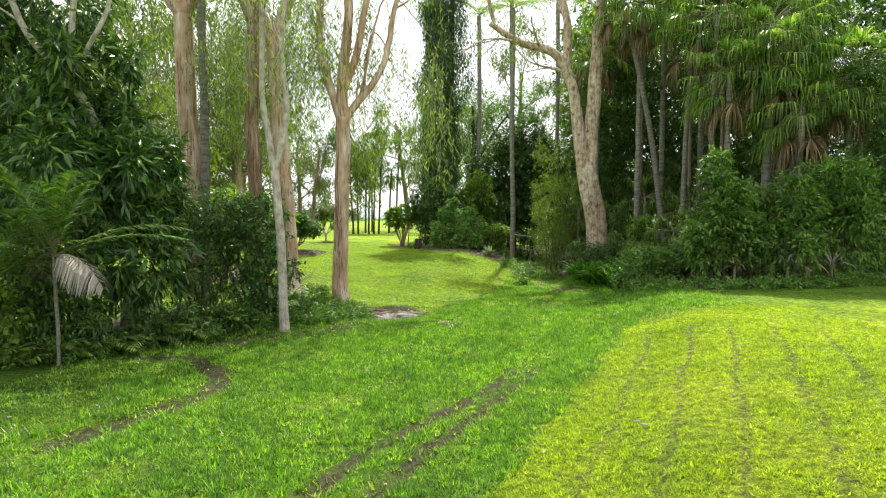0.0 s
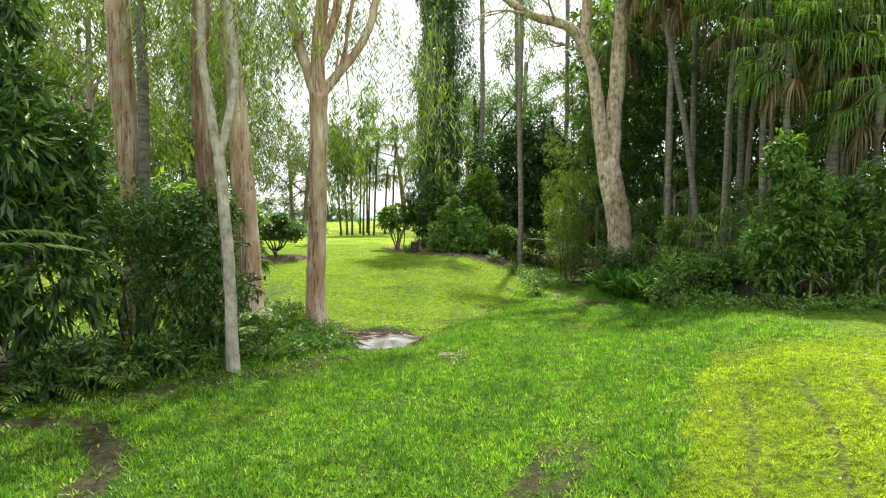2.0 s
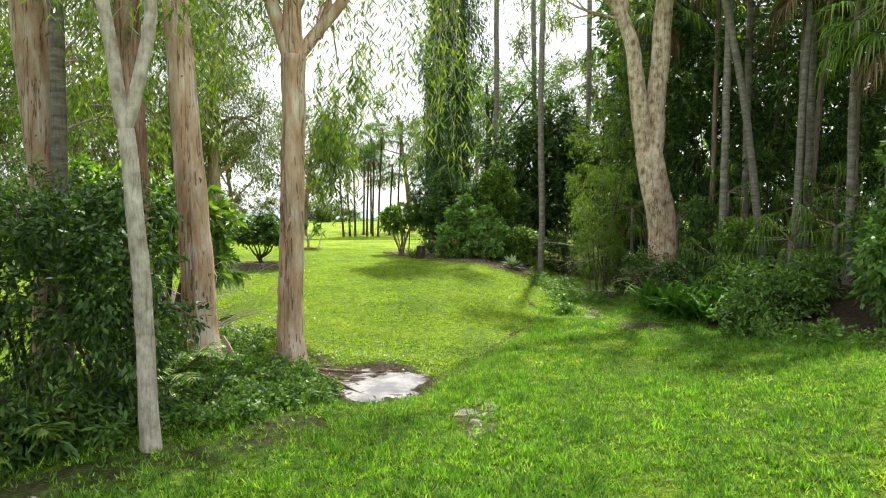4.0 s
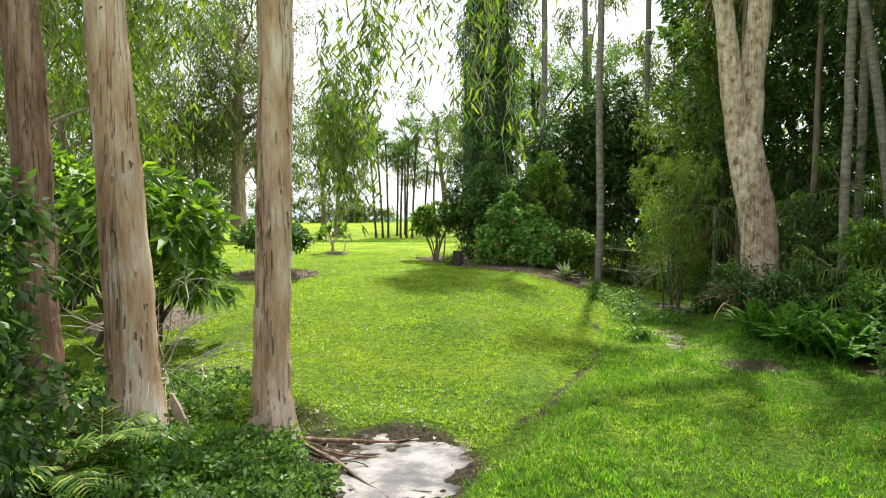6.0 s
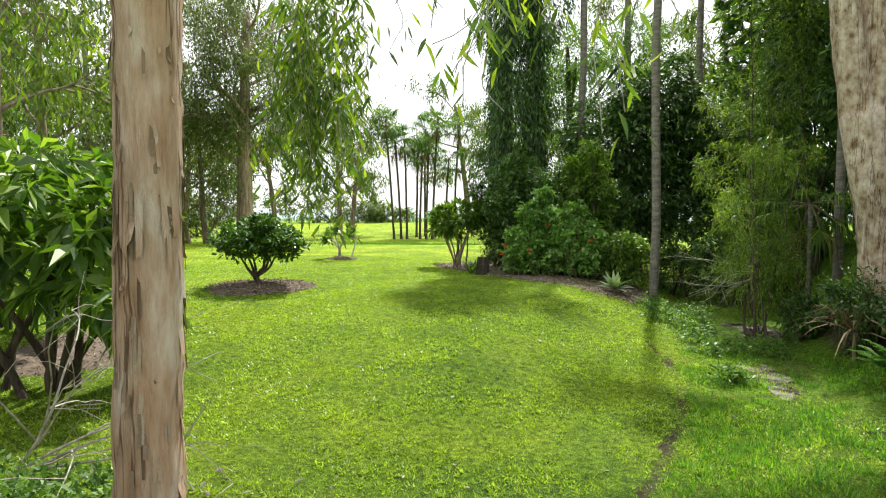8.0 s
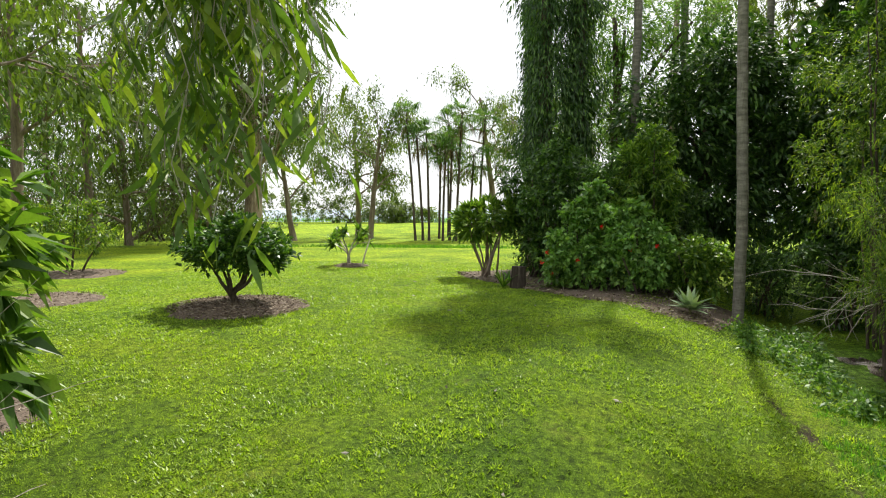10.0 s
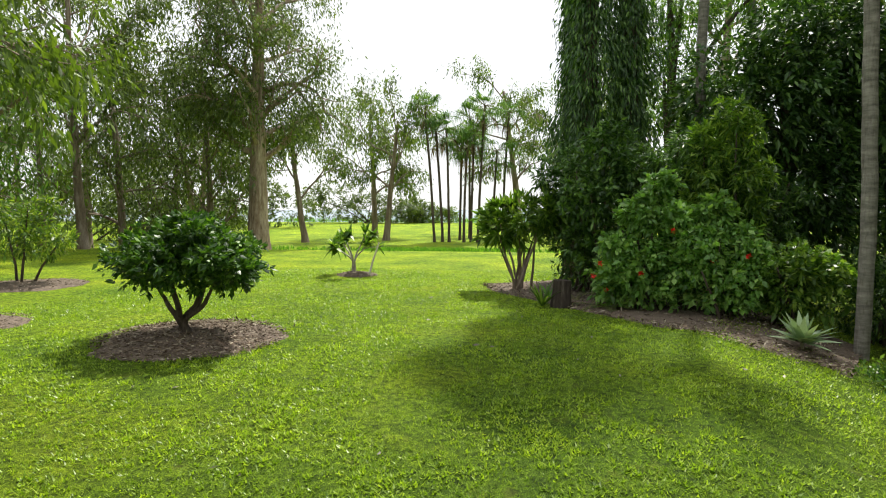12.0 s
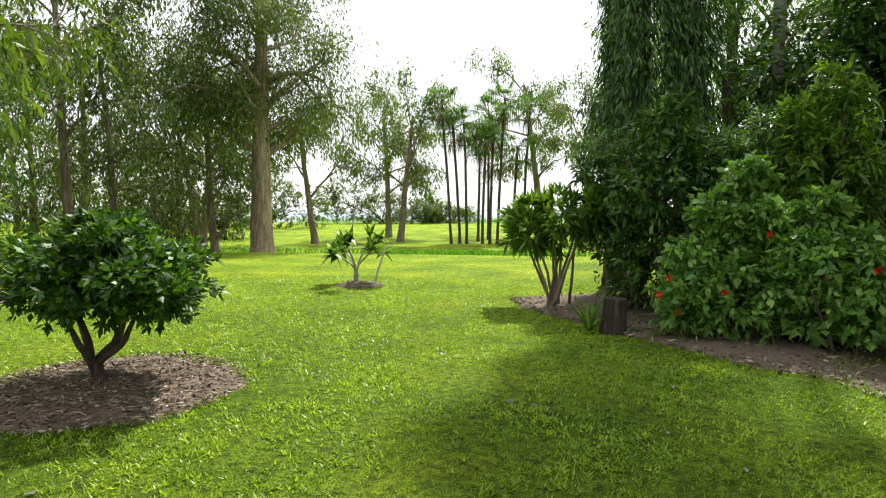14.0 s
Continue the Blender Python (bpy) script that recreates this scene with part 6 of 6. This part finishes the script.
for x, y, h, lf in [(-24.2, 66.5, 17, LEAF_GREY), (-28.5, 63, 15, LEAF_GREY), (-37, 66, 15, LEAF_FAR), (-46, 74, 16, LEAF_FAR), (-36, 54, 15, LEAF_MID), (-30, 51, 14, LEAF_MID)]:
    gum_tree("weeping_tree", "leafy tree with foliage drooping almost to the ground", x, y, h, 0.26, BARK_GUM, lf, (-0.6, 0), 0.12, 3.4, 11, 4, 2.8, 0.36, 0.1, "weeping trees beyond the lawn", 0.2, 2, True, dense=5)
gum_tree("bare_dark_tree", "dark bare-branched tree before the bushes", -31.5, 74, 9.5, 0.28, BARK_DARK, LEAF_GREY, (0, 0), 0.2, 4.5, 7, 1, 0.3, 0.3, 0.06, step=0.3, far=True)


def grass_bank():
    ob = thing("rough_grass", "strip of rough longer grass along the far bank", "grass", on_ground(-8, 72), kind="stuff")
    k = 9000
    x = np.where(rng.uniform(size=k) < 0.6, rng.uniform(-16, -3, k), rng.uniform(-30, 4, k))
    far = rng.uniform(size=k) < 0.45
    y = np.where(far, rng.uniform(126, 130, k), rng.uniform(70, 74, k))
    x = np.where(far, rng.uniform(-45, 25, k), x)
    p = np.array([on_ground(a, b) for a, b in zip(x, y)])
    w = np.stack([rng.normal(0, 0.3, k), rng.normal(0, 0.3, k), np.ones(k)], 1)
    part("blades", leaves(p, w, np.where(far, rng.uniform(0.4, 1.3, k), rng.uniform(0.2, 0.5, k)), 0.07, 0.1, 0.1), GRASS_LUSH, ob, kind="stuff")


grass_bank()

# ---------------------------------------------------------------- flowers, litter, roots and dead wood
def red_flowers():
    spots = [(-0.75, 40.85, 1.15), (-0.62, 40.9, 0.55), (0.1, 40.65, 0.95), (0.75, 40.55, 1.9), (1.5, 40.25, 1.3), (2.2, 40.2, 1.45), (-0.9, 41.0, 0.85)]
    for x, y, z in spots:
        at = (x, y - 0.22, ground_z(x, y) + z)
        ob = thing("hibiscus_flower", "open red hibiscus flower on the bush", "flower", at, "red flowers on the hedge")
        a = np.arange(5) * 1.2566
        w = np.stack([np.cos(a), np.full(5, -0.55), np.sin(a)], 1)
        part("petal_ring", leaves(np.repeat(np.array([at]), 5, 0), w, 0.085, 0.075, 0.1, 0), PETAL_RED, ob)


red_flowers()


def dead_wood(x, y, z, way, k, length, label, r=0.022, mat=BARK_PALE, sp=0.9):
    at = (x, y, z)
    ob = thing("dead_branch", label, "branch", at, "dry fallen branches")
    out, tips = [], []
    for q in range(k):
        grow((x, y, z), unit(np.array(way) + rand_unit(1)[0] * 0.55), length * rng.uniform(0.7, 1.1), r, 2, out, tips, 0.12, sp, 3, 5)
    part("bough", join(out), mat, ob, kind="stuff")


dead_wood(-5.6, 22.6, ground_z(-5.6, 22.6) + 0.1, (0.7, -0.5, 0.55), 5, 1.7, "tangle of dry fallen twigs beside the paperbark")
dead_wood(-6.2, 23.8, ground_z(-6.2, 23.8) + 0.1, (0.6, 0.1, 0.7), 4, 1.9, "tangle of dry fallen twigs beside the paperbark")
dead_wood(6.6, 36.6, ground_z(6.6, 36.6) + 1.6, (-1.0, -0.2, 0.15), 4, 1.5, "bare grey dead branches reaching over the creek", 0.02, BARK_PALE, 0.6)
dead_wood(-6.8, 25.0, ground_z(-6.8, 25.0) + 0.1, (0.3, -0.4, 1.0), 3, 2.2, "bare thin hanging stems among the big leaves", 0.016)


def roots(x, y, k, reach, label, seed):
    r = np.random.default_rng(seed)
    ob = thing("tree_roots", label, "roots", on_ground(x, y))
    for q in range(k):
        a = -1.5 + 2.0 * (q + r.uniform(0.1, 0.9)) / k
        L = reach * r.uniform(0.5, 1.1)
        pts = []
        for s in (0.35, 0.7, 1.0):
            px, py = x + math.cos(a) * L * s + r.normal(0, 0.08), y + math.sin(a) * L * s + r.normal(0, 0.08)
            pts.append((px + r.normal(0, 0.07), py + r.normal(0, 0.07), ground_z(px, py) + 0.03 - 0.04 * (s == 1.0)))
        path = bend(on_ground(x, y, 0.08), pts, 0.12, 0.008)
        part("root", tube(path, np.linspace(0.036, 0.008, len(path)) * r.uniform(0.5, 1.2), 7, 0.12), BARK_DARK if q % 2 else BARK_DARKPAPER, ob, smooth=True)


roots(-3.1, 21.7, 9, 2.3, "exposed surface roots running into the puddle", 4)


def slab(x, y, lx, ly, lz, tilt, label):
    at = on_ground(x, y)
    ob = thing("bark_slab", label, "bark", at)
    V, F = [], []
    for q in range(7):
        u = q / 6
        w = lx * (1 - 0.75 * u**1.5) * (1 + 0.1 * math.sin(q * 2.1))
        c = (x + tilt[0] * u, y + tilt[1] * u, at[2] - 0.03 + lz * u)
        for e, dy in ((-0.5, 0), (0.5, 0), (0.5, ly), (-0.5, ly)):
            V.append((c[0] + e * w, c[1] + dy + 0.05 * abs(e), c[2]))
    for q in range(6):
        for e in range(4):
            F.append((q * 4 + e, q * 4 + (e + 1) % 4, q * 4 + 4 + (e + 1) % 4, q * 4 + 4 + e))
    F.append((24, 25, 26, 27))
    part("slab", (V, F), ROCK, ob)


slab(-3.68, 21.35, 0.42, 0.06, 0.36, (0.22, 0.12), "tan slab of fallen bark leaning on the paperbark")
slab(-4.45, 21.1, 0.18, 0.05, 0.42, (-0.2, 0.1), "upright splinter of fallen bark by the trunk")


def litter():
    k = 420
    x, y = rng.uniform(-9, 7, k), rng.uniform(5, 46, k)
    near = rng.uniform(size=k) < 0.45
    x = np.where(near, rng.normal(-3.6, 1.6, k), x)
    y = np.where(near, rng.normal(21.8, 1.6, k), y)
    p = np.array([on_ground(a, b, 0.035) for a, b in zip(x, y)])
    w = np.stack([rng.normal(size=k), rng.normal(size=k), rng.normal(0.1, 0.15, k)], 1)
    V, F = leaves(p, w, rng.uniform(0.06, 0.14, k), rng.uniform(0.03, 0.06, k), 0.15, 0)
    tagged(new("leaf_litter", mesh_from("leaf_litter", V, F, LEAF_GREYDEAD)), "scattered dry fallen leaves on the lawn", "leaf litter", kind="stuff")


litter()

# ---------------------------------------------------------------- grass
def grass():
    def blades(name, label, n, xr, yr, ok, lo, hi, wid, mat, tilt, per=9, girth=0.035):
        """Tufts of blades that lean out from a shared crown."""
        m = n // per
        cx, cy = rng.uniform(*xr, m), rng.uniform(*yr, m)
        keep = np.array([ok(a, b) for a, b in zip(cx, cy)])
        cx, cy = cx[keep], cy[keep]
        m = len(cx)
        size = rng.uniform(0.6, 1.25, m) * np.array([1 + 0.6 * noise.noise((a * 2.6, b * 2.6, 1)) for a, b in zip(cx, cy)])
        cz = np.array([ground_z(a, b) for a, b in zip(cx, cy)]) - 0.005
        k = m * per
        a = rng.uniform(0, 6.28, k)
        out = np.stack([np.cos(a), np.sin(a)], 1)
        off = np.abs(rng.normal(0, girth, k)) * np.repeat(0.6 + 0.6 * size, per)
        p = np.stack([np.repeat(cx, per) + out[:, 0] * off, np.repeat(cy, per) + out[:, 1] * off, np.repeat(cz, per)], 1)
        h = rng.uniform(lo, hi, k) * np.repeat(size, per)
        t = tilt * rng.uniform(0.2, 1.5, k)
        a = a + rng.normal(0, 0.6, k)
        L = unit(np.stack([np.cos(a) * t, np.sin(a) * t, np.ones(k)], 1)) * h[:, None]
        b = a + rng.normal(1.57, 0.5, k)
        s = np.stack([np.cos(b), np.sin(b), np.zeros(k)], 1) * (wid * rng.uniform(0.6, 1.3, k) / 2)[:, None]
        V = np.stack([p - s, p + s, p + L], 1).reshape(-1, 3)
        ob = new(name, mesh_from(name, V, np.arange(3 * k).reshape(-1, 3), mat))
        tagged(ob, label, "grass", kind="stuff")

    def lawn(x, y):
        far = max(0.0, abs(x + 0.9 + 0.09 * (y - 15)) - 4.0) + max(0.0, y - 40.0) * 0.5
        return rng.uniform() > soil_and_lip_shade(x, y) * 1.3 and rng.uniform() < 1 / (1 + 0.12 * far)

    def front(x, y):
        return mown(x, y) > 0.5 and rng.uniform() > soil_and_lip_shade(x, y) * 1.9

    def lush(x, y):
        if y > 21.6 and x < np.interp(y, [b for a, b in LAWN_LIP], [a for a, b in LAWN_LIP]) + 0.1:
            return False
        return mown(x, y) < 0.3 and rng.uniform() > soil_and_lip_shade(x, y) * 1.5 and noise.noise((x * 0.9, y * 0.9, 3)) > -0.25

    def fringe(x, y):
        return mown(x, y) < 0.5 and lawn(x, y)

    blades("lawn_grass", "short mown lawn grass", 260000, (-8, 8), (3.5, 21), fringe, 0.05, 0.12, 0.024, GRASS_FRONT, 1.2, 7, 0.055)
    blades("mown_grass", "close-mown yellow-green lawn grass in strips", 200000, (0.5, 9), (3.8, 17), front, 0.03, 0.07, 0.018, GRASS_MOWN, 1.2, 6, 0.06)
    blades("lawn_grass", "short mown lawn grass beyond the puddle", 540000, (-14, 5), (21, 50), lawn, 0.03, 0.075, 0.024, GRASS_BLADE, 1.5, 6, 0.06)
    blades("long_grass", "longer lush grass in the wet hollow", 220000, (-6, 7.5), (4, 33), lush, 0.06, 0.16, 0.020, GRASS_LUSH, 0.9, 10, 0.05)


grass()
